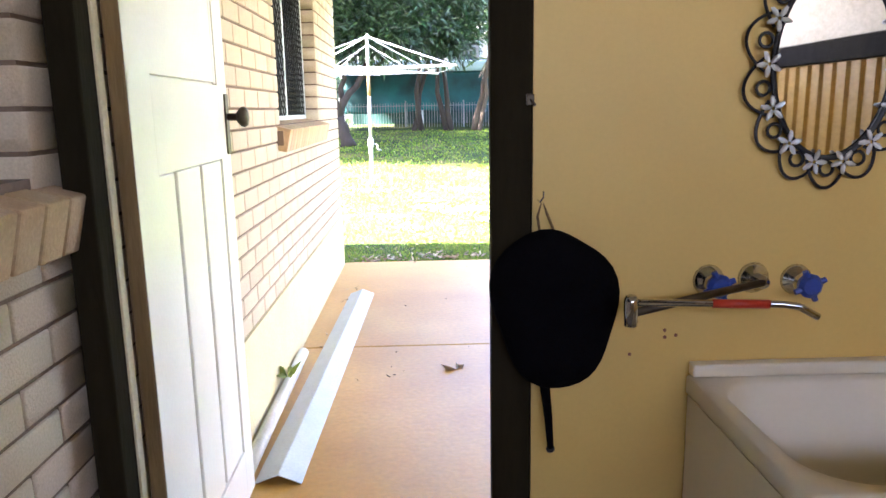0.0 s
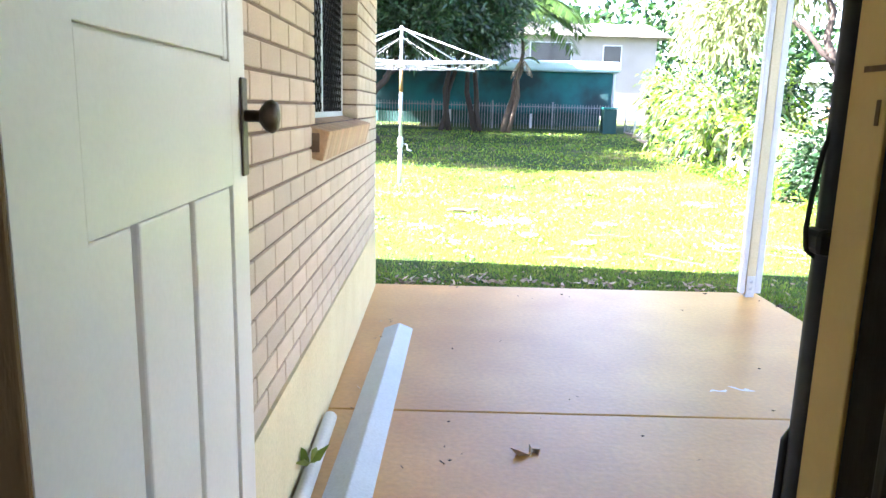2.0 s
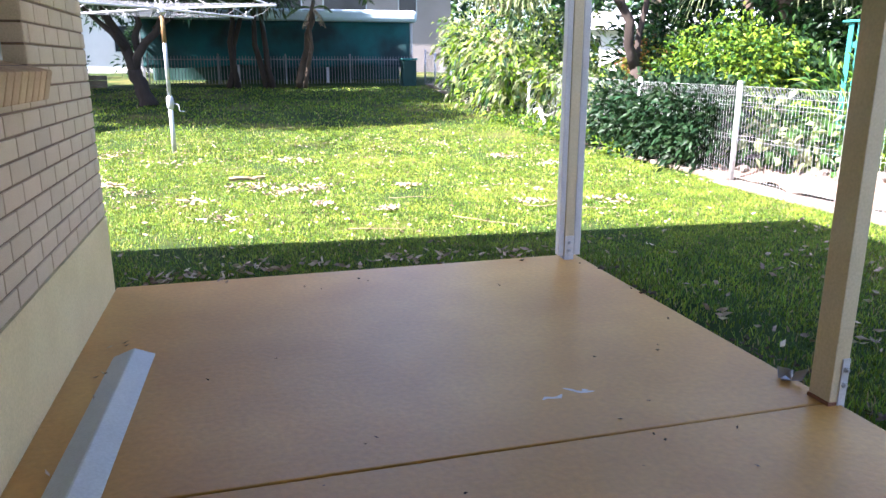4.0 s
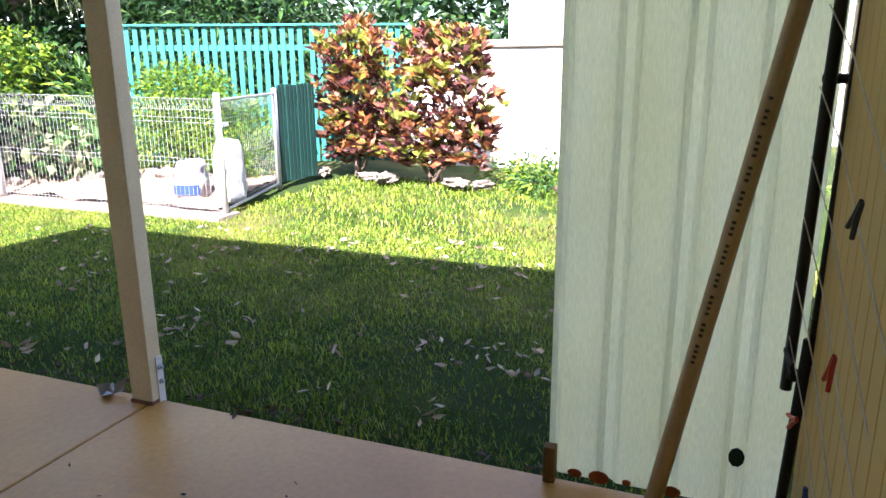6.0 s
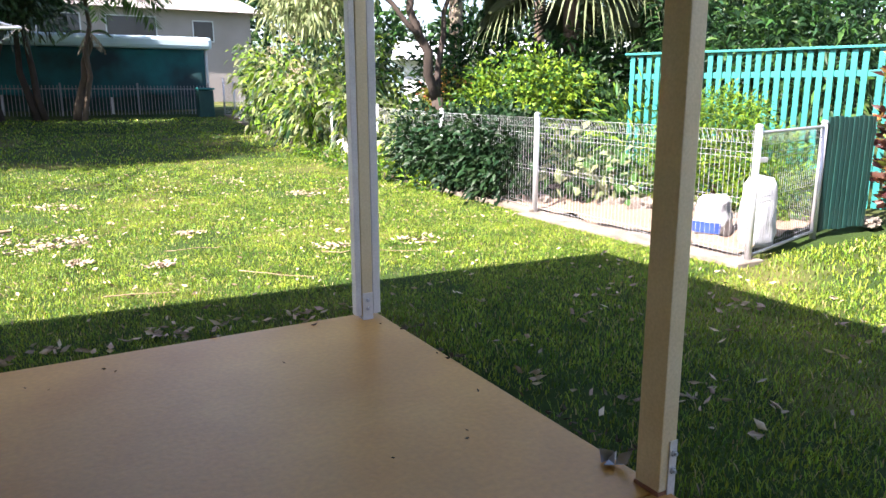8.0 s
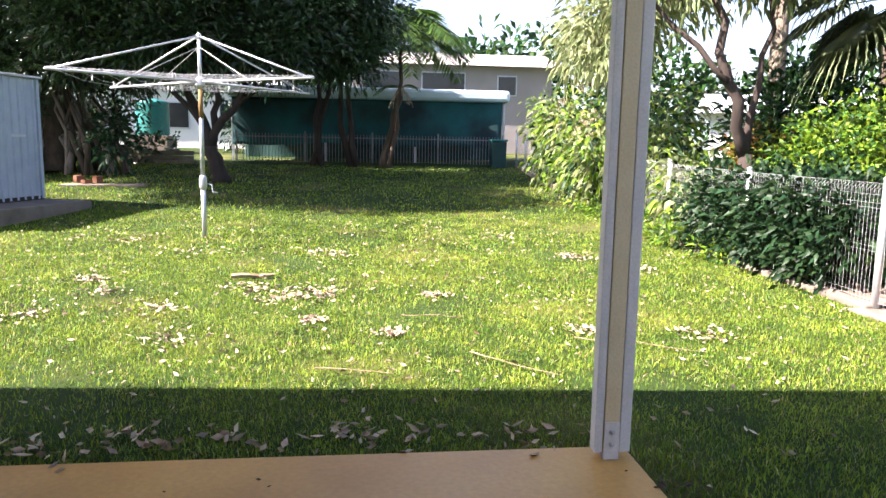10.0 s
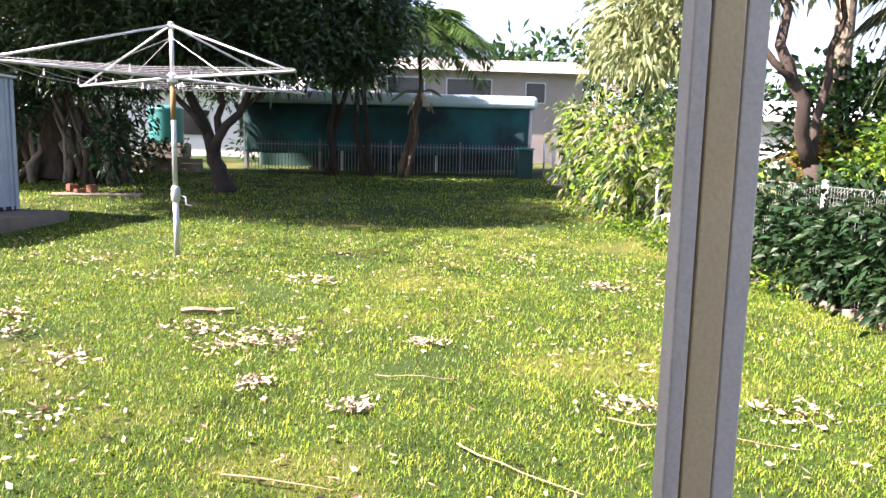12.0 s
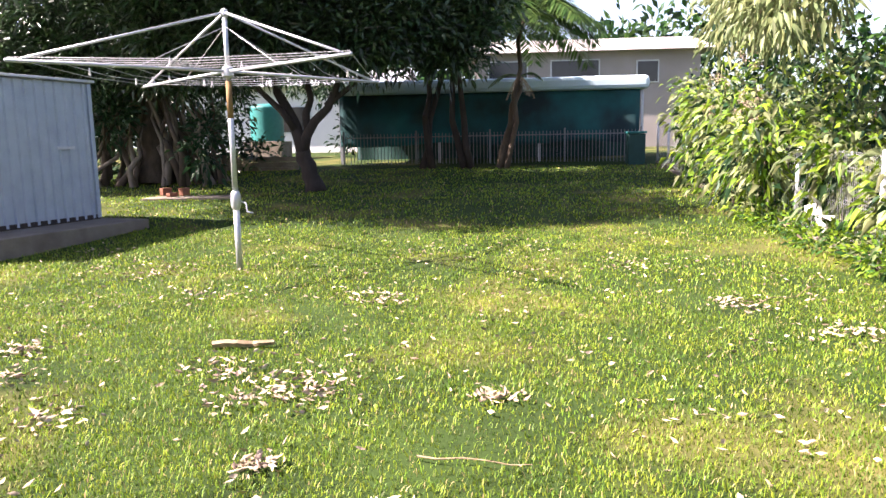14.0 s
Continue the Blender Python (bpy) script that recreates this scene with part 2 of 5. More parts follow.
def lathe(profile, sides=20, bm=None, m=None):
    """A turned shape round z from (radius, z) pairs."""
    bm = bm or bmesh.new()
    m = m or Matrix()
    rings = [[bm.verts.new(m @ Vector((r * math.cos(2 * math.pi * k / sides), r * math.sin(2 * math.pi * k / sides), z))) for k in range(sides)] for r, z in profile]
    for a, b in zip(rings, rings[1:]):
        for k in range(sides):
            bm.faces.new((a[k], a[(k + 1) % sides], b[(k + 1) % sides], b[k]))
    bm.faces.new(rings[0][::-1])
    bm.faces.new(rings[-1])
    return bm


def mesh_np(name, verts, faces, material, mats=None):
    """A mesh from arrays of corners and of faces with equal corner counts."""
    me = bpy.data.meshes.new(name)
    nv, nf, k = len(verts), len(faces), faces.shape[1]
    me.vertices.add(nv)
    me.vertices.foreach_set("co", np.asarray(verts, np.float32).ravel())
    me.loops.add(nf * k)
    me.loops.foreach_set("vertex_index", np.asarray(faces, np.int32).ravel())
    me.polygons.add(nf)
    me.polygons.foreach_set("loop_start", np.arange(0, nf * k, k, dtype=np.int32))
    for m in material if isinstance(material, (list, tuple)) else [material]:
        me.materials.append(m)
    if mats is not None:
        me.polygons.foreach_set("material_index", np.asarray(mats, np.int32))
    me.update(calc_edges=True)
    return me


def leaves(rng, centres, ways, length, width, droop=0.3, fold=0.25):
    """Leaves of two folded halves: corners and triangles. centres (n,3), ways (n,3) along the leaf."""
    n = len(centres)
    ways = ways / (np.linalg.norm(ways, axis=1, keepdims=True) + 1e-9)
    L = length * rng.uniform(0.65, 1.3, n)[:, None]
    W = width * rng.uniform(0.7, 1.25, n)[:, None]
    rnd = rng.normal(size=(n, 3))
    side = np.cross(ways, rnd)
    side /= np.linalg.norm(side, axis=1, keepdims=True) + 1e-9
    nor = np.cross(side, ways)
    mid = centres + ways * L * 0.45 + nor * W * fold
    tip = centres + ways * L - np.array([0, 0, 1.0]) * L * droop
    left, right = mid - side * W * 0.5 - nor * W * fold, mid + side * W * 0.5 - nor * W * fold
    v = np.stack([centres, left, mid, right, tip], 1).reshape(-1, 3)
    base = (np.arange(n) * 5)[:, None]
    f = np.concatenate([base + [0, 1, 2], base + [2, 1, 4], base + [0, 2, 3], base + [2, 4, 3]], 1).reshape(-1, 3)
    return v, f


# ---- ground ----
GY = [-200, 0, 4, 6, 8, 11, 13, 16.4, 18.5, 21, 30, 200]
GZ = [-0.035, -0.035, -0.02, 0.0, 0.035, 0.17, 0.25, 0.36, 0.52, 0.70, 0.95, 1.3]


def gz(x, y):
    """The lawn's height: level by the house and rising to the back fence."""
    return np.interp(y, GY, GZ) + 0.012 * np.sin(1.7 * x + 0.6) * np.sin(1.3 * y) * np.clip((np.asarray(y) - 0.5) / 3, 0, 1)


def build_ground():
    xs = np.unique(np.concatenate([np.linspace(-400, -20, 12), np.linspace(-20, 25, 151), np.linspace(25, 400, 12)]))
    ys = np.unique(np.concatenate([np.linspace(-400, -10, 10), np.linspace(-10, 40, 168), np.linspace(40, 500, 14)]))
    X, Y = np.meshgrid(xs, ys)
    Z = gz(X, Y)
    under = (X > -14) & (X < 3.2) & (Y < -0.1) & (Y > -14)
    Z = np.where(under, -0.12, Z)
    v = np.stack([X, Y, Z], -1).reshape(-1, 3)
    nx, ny = len(xs), len(ys)
    i = (np.arange(ny - 1)[:, None] * nx + np.arange(nx - 1)[None]).ravel()
    me = mesh_np("ground", v, np.stack([i, i + 1, i + nx + 1, i + nx], 1), M_LAWN)
    me.polygons.foreach_set("use_smooth", [True] * len(me.polygons))
    return tagged(new("ground", me), "sunlit patchy green lawn with bare worn spots", "lawn", kind="structure")


build_ground()

# ---- patio ----
SLAB_X, JOINT_Y, WALL_N, WALL_S = 3.07, -2.375, -4.79, -5.0
patio = tagged(thing("pavement", "tan painted concrete patio slab with one straight joint", "patio"), kind="structure")
for name, y0, y1 in (("slab", JOINT_Y + 0.005, 0.06), ("slab", WALL_N - 0.02, JOINT_Y - 0.005)):
    part(name, box(0.004, SLAB_X, y0, y1, -0.11, 0.0, 0.006), M_SLAB, patio)
part("joint_filler", box(0.01, SLAB_X - 0.01, JOINT_Y - 0.02, JOINT_Y + 0.02, -0.10, -0.012), M_MORTAR, patio)

# ---- house wall, with its window openings ----
W1 = (-2.62, -1.18, 1.325, 2.30)      # window on the patio: y0, y1, z0, z1
W2 = (-6.9, -5.07, 1.275, 2.30)       # window in the laundry
ROOF_Z = 2.62


def wall_with_holes(bm, x0, x1, y0, y1, z0, z1, holes):
    y = y0
    for a, b, c, d in sorted(holes):
        box(x0, x1, y, a, z0, z1, bm=bm)
        box(x0, x1, a, b, z0, c, bm=bm)
        box(x0, x1, a, b, d, z1, bm=bm)
        y = b
    box(x0, x1, y, y1, z0, z1, bm=bm)
    return bm


house = tagged(thing("wall_west", "cream brick house wall with raked brown mortar and a yellow rendered base", "wall"), kind="structure")
part("wall_core", wall_with_holes(bmesh.new(), -0.24, -0.008, -9.0, -0.012, -0.1, ROOF_Z, [W1, W2]), M_MORTAR, house)
part("rendered_base", box(-0.007, 0.006, -9.0, 0.0, -0.05, 0.462), M_RENDER, house)
tagged(part("wall_north", box(-9.0, -0.25, -0.24, 0.0, -0.1, ROOF_Z), M_BRICKJ), "cream brick end wall of the house", "wall", kind="structure")
tagged(part("wall_inner_west", box(-9.2, -9.0, -9.0, 0.0, -0.1, ROOF_Z), M_WWALL), "plain far wall of the house", "wall", kind="structure")
tagged(part("floor_house", box(-9.0, -0.25, -9.0, -0.25, -0.1, 0.1), M_CONC), "plain floor inside the house", "floor", kind="structure")


def brick_sill(y0, y1, ztop, label, n):
    """A sloping sill of bricks on edge."""
    s = tagged(thing("window_sill", label, "window sill", pose(0, 0, 0)), kind="structure")
    step = (y1 - y0) / n
    me = None
    for k in range(n):
        if me is None:
            bm = box(-0.16, 0.075, 0.004, step - 0.004, -0.122, 0.0, 0.006)
            bmesh.ops.rotate(bm, verts=bm.verts, cent=(0, 0, 0), matrix=Matrix.Rotation(radians(14), 3, "Y"))
            me = finish(bm, "sill_brick", M_SILL)
        b = new("sill_brick", me)
        b.parent, b.location = s, (0.0, y0 + k * step, ztop)
    part("sill_mortar", box(-0.12, 0.03, y0, y1, ztop - 0.10, ztop - 0.025), M_MORTAR, s)
    return s


brick_sill(W1[0] - 0.08, W1[1] + 0.06, 1.32, "sloping cream brick sill under the patio window", 18)
brick_sill(W2[0] - 0.08, W2[1] + 0.08, 1.255, "sloping cream brick sill inside the laundry", 22)


def security_window(name, w, label):
    y0, y1, z0, z1 = w
    s = tagged(thing(name, label, "window"), kind="structure")
    xa, xb = -0.13, -0.09
    for n, a in (("frame_side", (xa, xb, y0, y0 + 0.045, z0, z1)), ("frame_side", (xa, xb, y1 - 0.045, y1, z0, z1)),
                 ("frame_rail", (xa, xb, y0 + 0.045, y1 - 0.045, z0, z0 + 0.045)), ("frame_rail", (xa, xb, y0 + 0.045, y1 - 0.045, z1 - 0.045, z1)),
                 ("mullion", (xa, xb, (y0 + y1) / 2 - 0.02, (y0 + y1) / 2 + 0.02, z0 + 0.045, z1 - 0.045))):
        part(n, box(*a, 0.004), M_ALU, s)
    part("pane", box(-0.125, -0.12, y0 + 0.045, y1 - 0.045, z0 + 0.045, z1 - 0.045), M_GLASS, s)
    bm, h, p = bmesh.new(), z1 - z0 - 0.09, 0.075
    ya, yb, za = y0 + 0.045, y1 - 0.045, z0 + 0.045
    for sgn in (1, -1):
        k = -h
        while k < yb - ya:
            a, b = max(0, -k), min(h, yb - ya - k)
            if b > a:
                u0, u1 = (a, b) if sgn > 0 else (h - a, h - b)
                tube([(-0.094, ya + k + a, za + u0), (-0.094, ya + k + b, za + u1)], 0.004, 4, bm, False)
            k += p
    part("security_grille", bm, M_BLACK, s, "black diamond security grille")
    return s


security_window("window_1", W1, "aluminium window with a black diamond security grille")
security_window("window_2", W2, "aluminium window behind a brick sill in the laundry")

# ---- laundry ----
D1, DOOR_Z = 0.885, 2.10
LX, LY, LZ = 3.04, -9.0, 2.5
tagged(part("floor", box(0.01, LX + 0.1, LY, WALL_S + 0.14, -0.1, 0.02), M_CONC), "worn concrete laundry floor", "floor", kind="structure")
tagged(part("ceiling", box(0.0, LX + 0.1, LY, WALL_S, LZ, LZ + 0.04), M_WHITE), "white laundry ceiling", "ceiling", kind="structure")
south = tagged(thing("wall_south", "yellow painted board partition between laundry and patio", "wall"), kind="structure")
part("board_inner", box(D1 + 0.10, LX, WALL_S - 0.01, WALL_S + 0.005, 0.02, LZ), M_YELLOW, south)
part("stud_core", box(D1 + 0.10, LX, WALL_S + 0.006, WALL_N - 0.012, 0.0, ROOF_Z), M_YELLOW, south)
part("board_over_door", box(0.0, D1 + 0.10, WALL_S, WALL_N - 0.012, DOOR_Z + 0.1, ROOF_Z), M_YELLOW, south)
x = D1 + 0.10
outer = None
while x < LX - 0.02:
    if outer is None:
        outer = finish(box(0, 0.092, 0, 0.011, 0.0, ROOF_Z, 0.003), "outer_board", M_YELLOW)
    b = new("outer_board", outer)
    b.parent, b.location = south, (x, WALL_N - 0.012, 0.0)
    x += 0.095



def ribbed(y0, y1, z0, z1, pitch, depth, thick, axis="y", pos=0.0, flat=0.6):
    """A trapezoid-ribbed sheet standing in the plane x = pos (axis y) or y = pos (axis x)."""
    pts, u = [], y0
    while u < y1:
        for du, d in ((0, 0), (pitch * flat, 0), (pitch * (flat + 0.1), depth), (pitch * 0.9, depth)):
            if u + du <= y1:
                pts.append((u + du, d))
        u += pitch
    pts.append((y1, 0))
    bm = bmesh.new()
    cols = []
    for u, d in pts:
        col = []
        for z, t in ((z0, 0), (z1, 0), (z1, thick), (z0, thick)):
            c = (pos + d + t, u, z) if axis == "y" else (u, pos + d + t, z)
            col.append(bm.verts.new(c))
        cols.append(col)
    for a, b in zip(cols, cols[1:]):
        for k in range(4):
            bm.faces.new((a[k], a[(k + 1) % 4], b[(k + 1) % 4], b[k]))
    bm.faces.new(cols[0][::-1])
    bm.faces.new(cols[-1])
    bmesh.ops.recalc_face_normals(bm, faces=bm.faces)
    return bm


east = tagged(thing("wall_east_laundry", "yellow ribbed metal laundry side wall with a dark rail", "wall"), kind="structure")
part("wall_core", box(LX, LX + 0.1, LY, WALL_N - 0.2, -0.1, LZ), M_YELLOW, east)
part("ribbed_cladding", ribbed(LY + 0.08, WALL_S - 0.02, 0.02, 1.605, 0.13, 0.018, 0.003, "y", LX - 0.026), M_YELLOW, east)
part("rail", box(LX - 0.05, LX - 0.002, LY + 0.08, WALL_S - 0.02, 1.61, 1.73, 0.004), M_BROWN, east, "dark brown timber rail")
part("upper_board", box(LX - 0.02, LX - 0.002, LY + 0.08, WALL_S - 0.02, 1.735, LZ - 0.002), M_CREAM, east)
rear = tagged(thing("wall_rear", "cream ribbed metal wall at the back of the laundry with an added opening", "wall"), kind="structure")
part("lower_cladding", ribbed(0.0, LX, 0.0, 1.75, 0.19, 0.02, 0.004, "x", LY), M_CREAM, rear)
part("rail", box(0.0, LX, LY - 0.01, LY + 0.06, 1.76, 1.84), M_BROWN, rear)
part("head", box(0.0, LX, LY - 0.01, LY + 0.06, 2.42, LZ), M_CREAM, rear)
# Added fill lamp in an unseen rear opening, to brighten the laundry.
fill_data = bpy.data.lights.new("rear_fill_lamp", "AREA")
fill_data.shape, fill_data.size, fill_data.size_y, fill_data.energy, fill_data.color = "RECTANGLE", 2.8, 0.55, 0.42, (1.0, 0.96, 0.9)
fill_light = new("rear_fill_lamp", fill_data)
fill_light.matrix_world = look((1.5, LY + 0.02, 2.13), (1.5, LY + 3.0, 1.4))

frame_ob = tagged(thing("door_frame", "dark brown painted timber door frame", "door frame"), kind="structure")
part("architrave", box(D1 + 0.012, D1 + 0.098, WALL_S - 0.02, WALL_S + 0.022, 0.0, DOOR_Z + 0.1, 0.004), M_BROWN, frame_ob)
part("jamb", box(0.940, 0.984, WALL_S + 0.023, -4.846, 0.0, DOOR_Z, 0.003), M_BROWN, frame_ob)
# The bead's lighter brown stands for light on the dark paint.
part("stop_bead", box(0.912, 0.9395, WALL_S + 0.024, -4.945, 0.0, DOOR_Z, 0.003), M_BROWN_LIT, frame_ob, "stop bead in a lit tone of the brown paint")
rebate = part("rebate", box(0.938, 0.984, -4.845, -4.776, 0.0, DOOR_Z, 0.003), M_YELLOW, frame_ob, "yellow painted rebate with chipped edges")
for z0, z1, y0, y1, mm in ((1.40, 1.425, -4.835, -4.829, M_TIMBER), (1.452, 1.458, -4.84, -4.80, M_TIMBER)):
    part("chip", box(0.9368, 0.9378, y0, y1, z0, z1), mm, rebate, "chipped bare patch")
part("jamb", box(0.024, 0.086, WALL_S - 0.02, -4.93, 0.0, DOOR_Z + 0.1, 0.004), M_BROWN, frame_ob)
part("jamb_edge", box(0.0865, 0.0935, -4.955, -4.925, 0.0, DOOR_Z, 0.002), M_CREAM, frame_ob, "cream painted edge strip")
part("head", box(0.0875, D1 + 0.011, WALL_S - 0.02, WALL_N - 0.005, DOOR_Z, DOOR_Z + 0.098, 0.004), M_BROWN, frame_ob)
part("sill", box(0.0875, D1 + 0.011, WALL_S - 0.02, WALL_N + 0.02, 0.0, 0.03, 0.004), M_TIMBER, frame_ob, "worn timber threshold")


def build_door():
    """A panelled door in its own axes: x along the leaf from the hinge, y its thickness, z up; opened against the brick wall."""
    w, h = 0.852, 2.03
    d = tagged(thing("door_1", "open white panelled timber door with a dark brass knob", "door", pose(0.130, -4.905, 0.045, 0, 0, 91.2)), kind="structure")
    t0, t1 = 0.0, 0.036
    part("hinge_stile", box(0.0, 0.1427, t0, t1, 0, h, 0.0006), M_WHITE, d)
    part("lock_stile", box(w - 0.11, w, t0, t1, 0, h, 0.002), M_WHITE, d)
    for z0, z1 in ((0, 0.19), (1.205, 1.435), (h - 0.115, h)):
        part("rail", box(0.143, w - 0.1103, t0, t1, z0, z1, 0.0006), M_WHITE, d)
    for x0, x1 in ((0.1432, 0.268), (0.292, 0.496), (0.520, 0.728)):
        part("panel_board", box(x0, x1, 0.003, 0.03, 0.195, 1.202, 0.004), M_WHITE, d)
    part("panel", box(0.143, w - 0.111, 0.015, 0.024, 0.191, 1.204), M_WHITE, d)
    part("panel", box(0.143, w - 0.111, 0.015, 0.024, 1.436, h - 0.116), M_WHITE, d)
    part("panel_board", box(0.146, w - 0.138, 0.003, 0.0145, 1.442, h - 0.12, 0.002), M_WHITE, d)
    part("bead", box(w - 0.135, w - 0.1115, 0.003, 0.011, 1.438, h - 0.117, 0.004), M_WHITE, d)
    part("bare_edge", box(-0.009, -0.0005, 0.0, t1, 0.02, h - 0.02, 0.003), M_TIMBER, d, "weathered bare timber hinge edge")
    plate = part("lock_plate", box(w - 0.048, w - 0.006, -0.006, -0.0005, 1.215, 1.41, 0.003), M_BRASS, d, "aged dark brass back plate")
    part("knob", lathe([(0.012, 0), (0.012, 0.03), (0.018, 0.034), (0.031, 0.045), (0.034, 0.056), (0.028, 0.066), (0.012, 0.07)], 20, m=pose(w - 0.027, -0.004, 1.335, 90)), M_BRASS, plate, "aged brass door knob", True)
    part("edge_latch", box(w - 0.0005, w + 0.004, 0.006, 0.03, 1.215, 1.42, 0.001), M_BRASS, d)
    return d


build_door()

tub = thing("laundry_tub", "white enamelled laundry tub with a deep basin", "laundry tub", pose(0, 0, 0))
TX, TY, TZ = 1.325, -5.53, 0.815


def build_tub():
    x0, x1, y0, y1 = TX, TX + 0.60, TY, WALL_S - 0.015
    bm = bmesh.new()

    def ring(m, z, r, n=6):
        out = []
        for cx, cy, a0 in ((x1 - m - r, y1 - m - r, 0), (x0 + m + r, y1 - m - r, 90), (x0 + m + r, y0 + m + r, 180), (x1 - m - r, y0 + m + r, 270)):
            for k in range(n + 1):
                a = radians(a0 + 90 * k / n)
                out.append(bm.verts.new((cx + r * math.cos(a), cy + r * math.sin(a), z)))
        return out
    rings = [ring(0.006, TZ - 0.045, 0.006), ring(0.0, TZ - 0.04, 0.006), ring(0.0, TZ - 0.004, 0.006), ring(0.004, TZ, 0.006), ring(0.036, TZ - 0.002, 0.11), ring(0.042, TZ - 0.012, 0.11), ring(0.07, TZ - 0.25, 0.09), ring(0.14, TZ - 0.28, 0.06)]
    for a, b in zip(rings, rings[1:]):
        for k in range(len(a)):
            bm.faces.new((a[k], a[(k + 1) % len(a)], b[(k + 1) % len(a)], b[k]))
    bm.faces.new(rings[-1])
    part("basin", bm, M_TUB, tub, "", True)
    part("splash_rim", box(x0 + 0.005, x1 - 0.005, y1 - 0.03, y1 + 0.003, TZ + 0.001, TZ + 0.03, 0.005), M_TUB, tub)
    part("side_panel", box(x0 + 0.004, x0 + 0.011, y0 + 0.02, y1 - 0.004, 0.02, TZ - 0.047, 0.001), M_TUB, tub)
    part("side_panel", box(x1 - 0.011, x1 - 0.004, y0 + 0.02, y1 - 0.004, 0.02, TZ - 0.047, 0.001), M_TUB, tub)
    part("front_panel", box(x0 + 0.012, x1 - 0.012, y0 + 0.02, y0 + 0.028, 0.02, TZ - 0.047, 0.001), M_TUB, tub)
    part("cabinet_door", box(x0 + 0.05, x1 - 0.05, y0 + 0.008, y0 + 0.019, 0.1, TZ - 0.1, 0.004), M_TUB, tub)


build_tub()

FACE = WALL_S - 0.01


def wall_tap(x, z, knob_mat, label):
    t = thing("wall_tap", label, "tap", pose(x, FACE, z), group="laundry taps")
    part("flange", lathe([(0.034, 0), (0.032, 0.008), (0.02, 0.014), (0.012, 0.03), (0.012, 0.045)], 20, m=pose(0, 0, 0, 90)), M_CHROME, t, "chrome flange", True)
    h = part("handle", lathe([(0.012, 0.046), (0.024, 0.05), (0.026, 0.062), (0.018, 0.07)], 12, m=pose(0, 0, 0, 90)), knob_mat, t, "moulded plastic handle")
    bm = bmesh.new()
    for a in range(4):
        tube([(0, -0.06, 0), (0.034 * math.cos(a * math.pi / 2 + 0.4), -0.06, 0.034 * math.sin(a * math.pi / 2 + 0.4))], [0.009, 0.006], 8, bm)
    part("handle_arm", bm, knob_mat, h)
    return t


wall_tap(1.365, 1.025, M_BLUE, "chrome wall tap with a dark blue cross handle")
wall_tap(1.555, 1.022, M_BLUE, "chrome wall tap with a bright blue cross handle")
spout = thing("swivel_spout", "long jointed chrome tap spout with a red sleeve", "tap spout", pose(1.462, FACE, 1.028))
part("flange", lathe([(0.034, 0), (0.03, 0.01), (0.016, 0.02), (0.013, 0.05)], 20, m=pose(0, 0, 0, 90)), M_CHROME, spout, "", True)
part("arm", tube([(0, -0.045, 0), (-0.14, -0.10, -0.01), (-0.305, -0.16, -0.025)], 0.0085, 10), M_BRASS, spout, "tarnished inner arm", True)
part("elbow", lathe([(0.012, -0.03), (0.014, 0), (0.014, 0.02), (0.01, 0.03)], 14, m=pose(-0.31, -0.162, -0.02)), M_CHROME, spout, "", True)
part("long_arm", tube([(-0.31, -0.165, -0.003), (-0.03, -0.19, -0.006), (0.0, -0.195, -0.01), (0.035, -0.20, -0.03)], 0.007, 10), M_CHROME, spout, "", True)
part("sleeve", tube([(-0.16, -0.179, -0.0045), (-0.055, -0.189, -0.0057)], 0.0085, 10), M_RED, spout, "red plastic sleeve", True)

# mirror with a scrolled iron frame and white flowers
mirror = thing("wall_mirror", "oval mirror in a scrolled black iron frame with white flowers", "mirror", pose(1.592, FACE, 1.472))
M_MIRROR = mat("mirror glass", (0.9, 0.9, 0.9), (0.9, 0.9, 0.9), 0.02, 2, 0.0, metal=1.0)


def oval(t, a, b):
    return Vector((a * math.cos(t), 0, b * math.sin(t)))


RA, RB = 0.125, 0.19
part("mirror_glass", lathe([(0.01, 0), (1.0, 0), (1.0, 0.05), (0.99, 0.06)], 48, m=Matrix.Diagonal((RA, 1, RB, 1)) @ pose(0, 0, 0, 90) @ Matrix.Diagonal((1, 1, 0.2, 1))), M_MIRROR, mirror)
part("rim", tube([oval(2 * math.pi * k / 48, RA, RB) + Vector((0, -0.016, 0)) for k in range(49)], 0.006, 8), M_BLACK, mirror)
scroll = None
for k in range(14):
    a = 2 * math.pi * (k + 0.5) / 14
    pts = []
    for j in range(22):
        u = j / 21
        ang = a + (u - 0.5) * 0.62
        bulge = 0.012 + 0.05 * math.sin(math.pi * u)
        pts.append(oval(ang, RA + bulge, RB + bulge) + Vector((0, -0.014, 0)))
    curl = part("scroll", tube(pts, 0.0035, 6), M_BLACK, mirror)
    cpt = oval(a, RA + 0.022, RB + 0.022)
    part("curl", tube([cpt + Vector((0.014 * math.cos(q), -0.016, 0.014 * math.sin(q))) for q in (2 * math.pi * j / 14 for j in range(15))], 0.0035, 6), M_BLACK, mirror)
    f = oval(a - math.pi / 14, RA + 0.012, RB + 0.012)
    bm = bmesh.new()
    for p in range(5):
        q = 2 * math.pi * p / 5 + k
        bmesh.ops.create_icosphere(bm, subdivisions=1, radius=1, matrix=Matrix.LocRotScale(f + Vector((0.015 * math.cos(q), -0.024, 0.015 * math.sin(q))), Euler((0, -q, 0)), (0.014, 0.004, 0.006)))
    part("flower", bm, M_LILAC, mirror, "white metal flower", True)

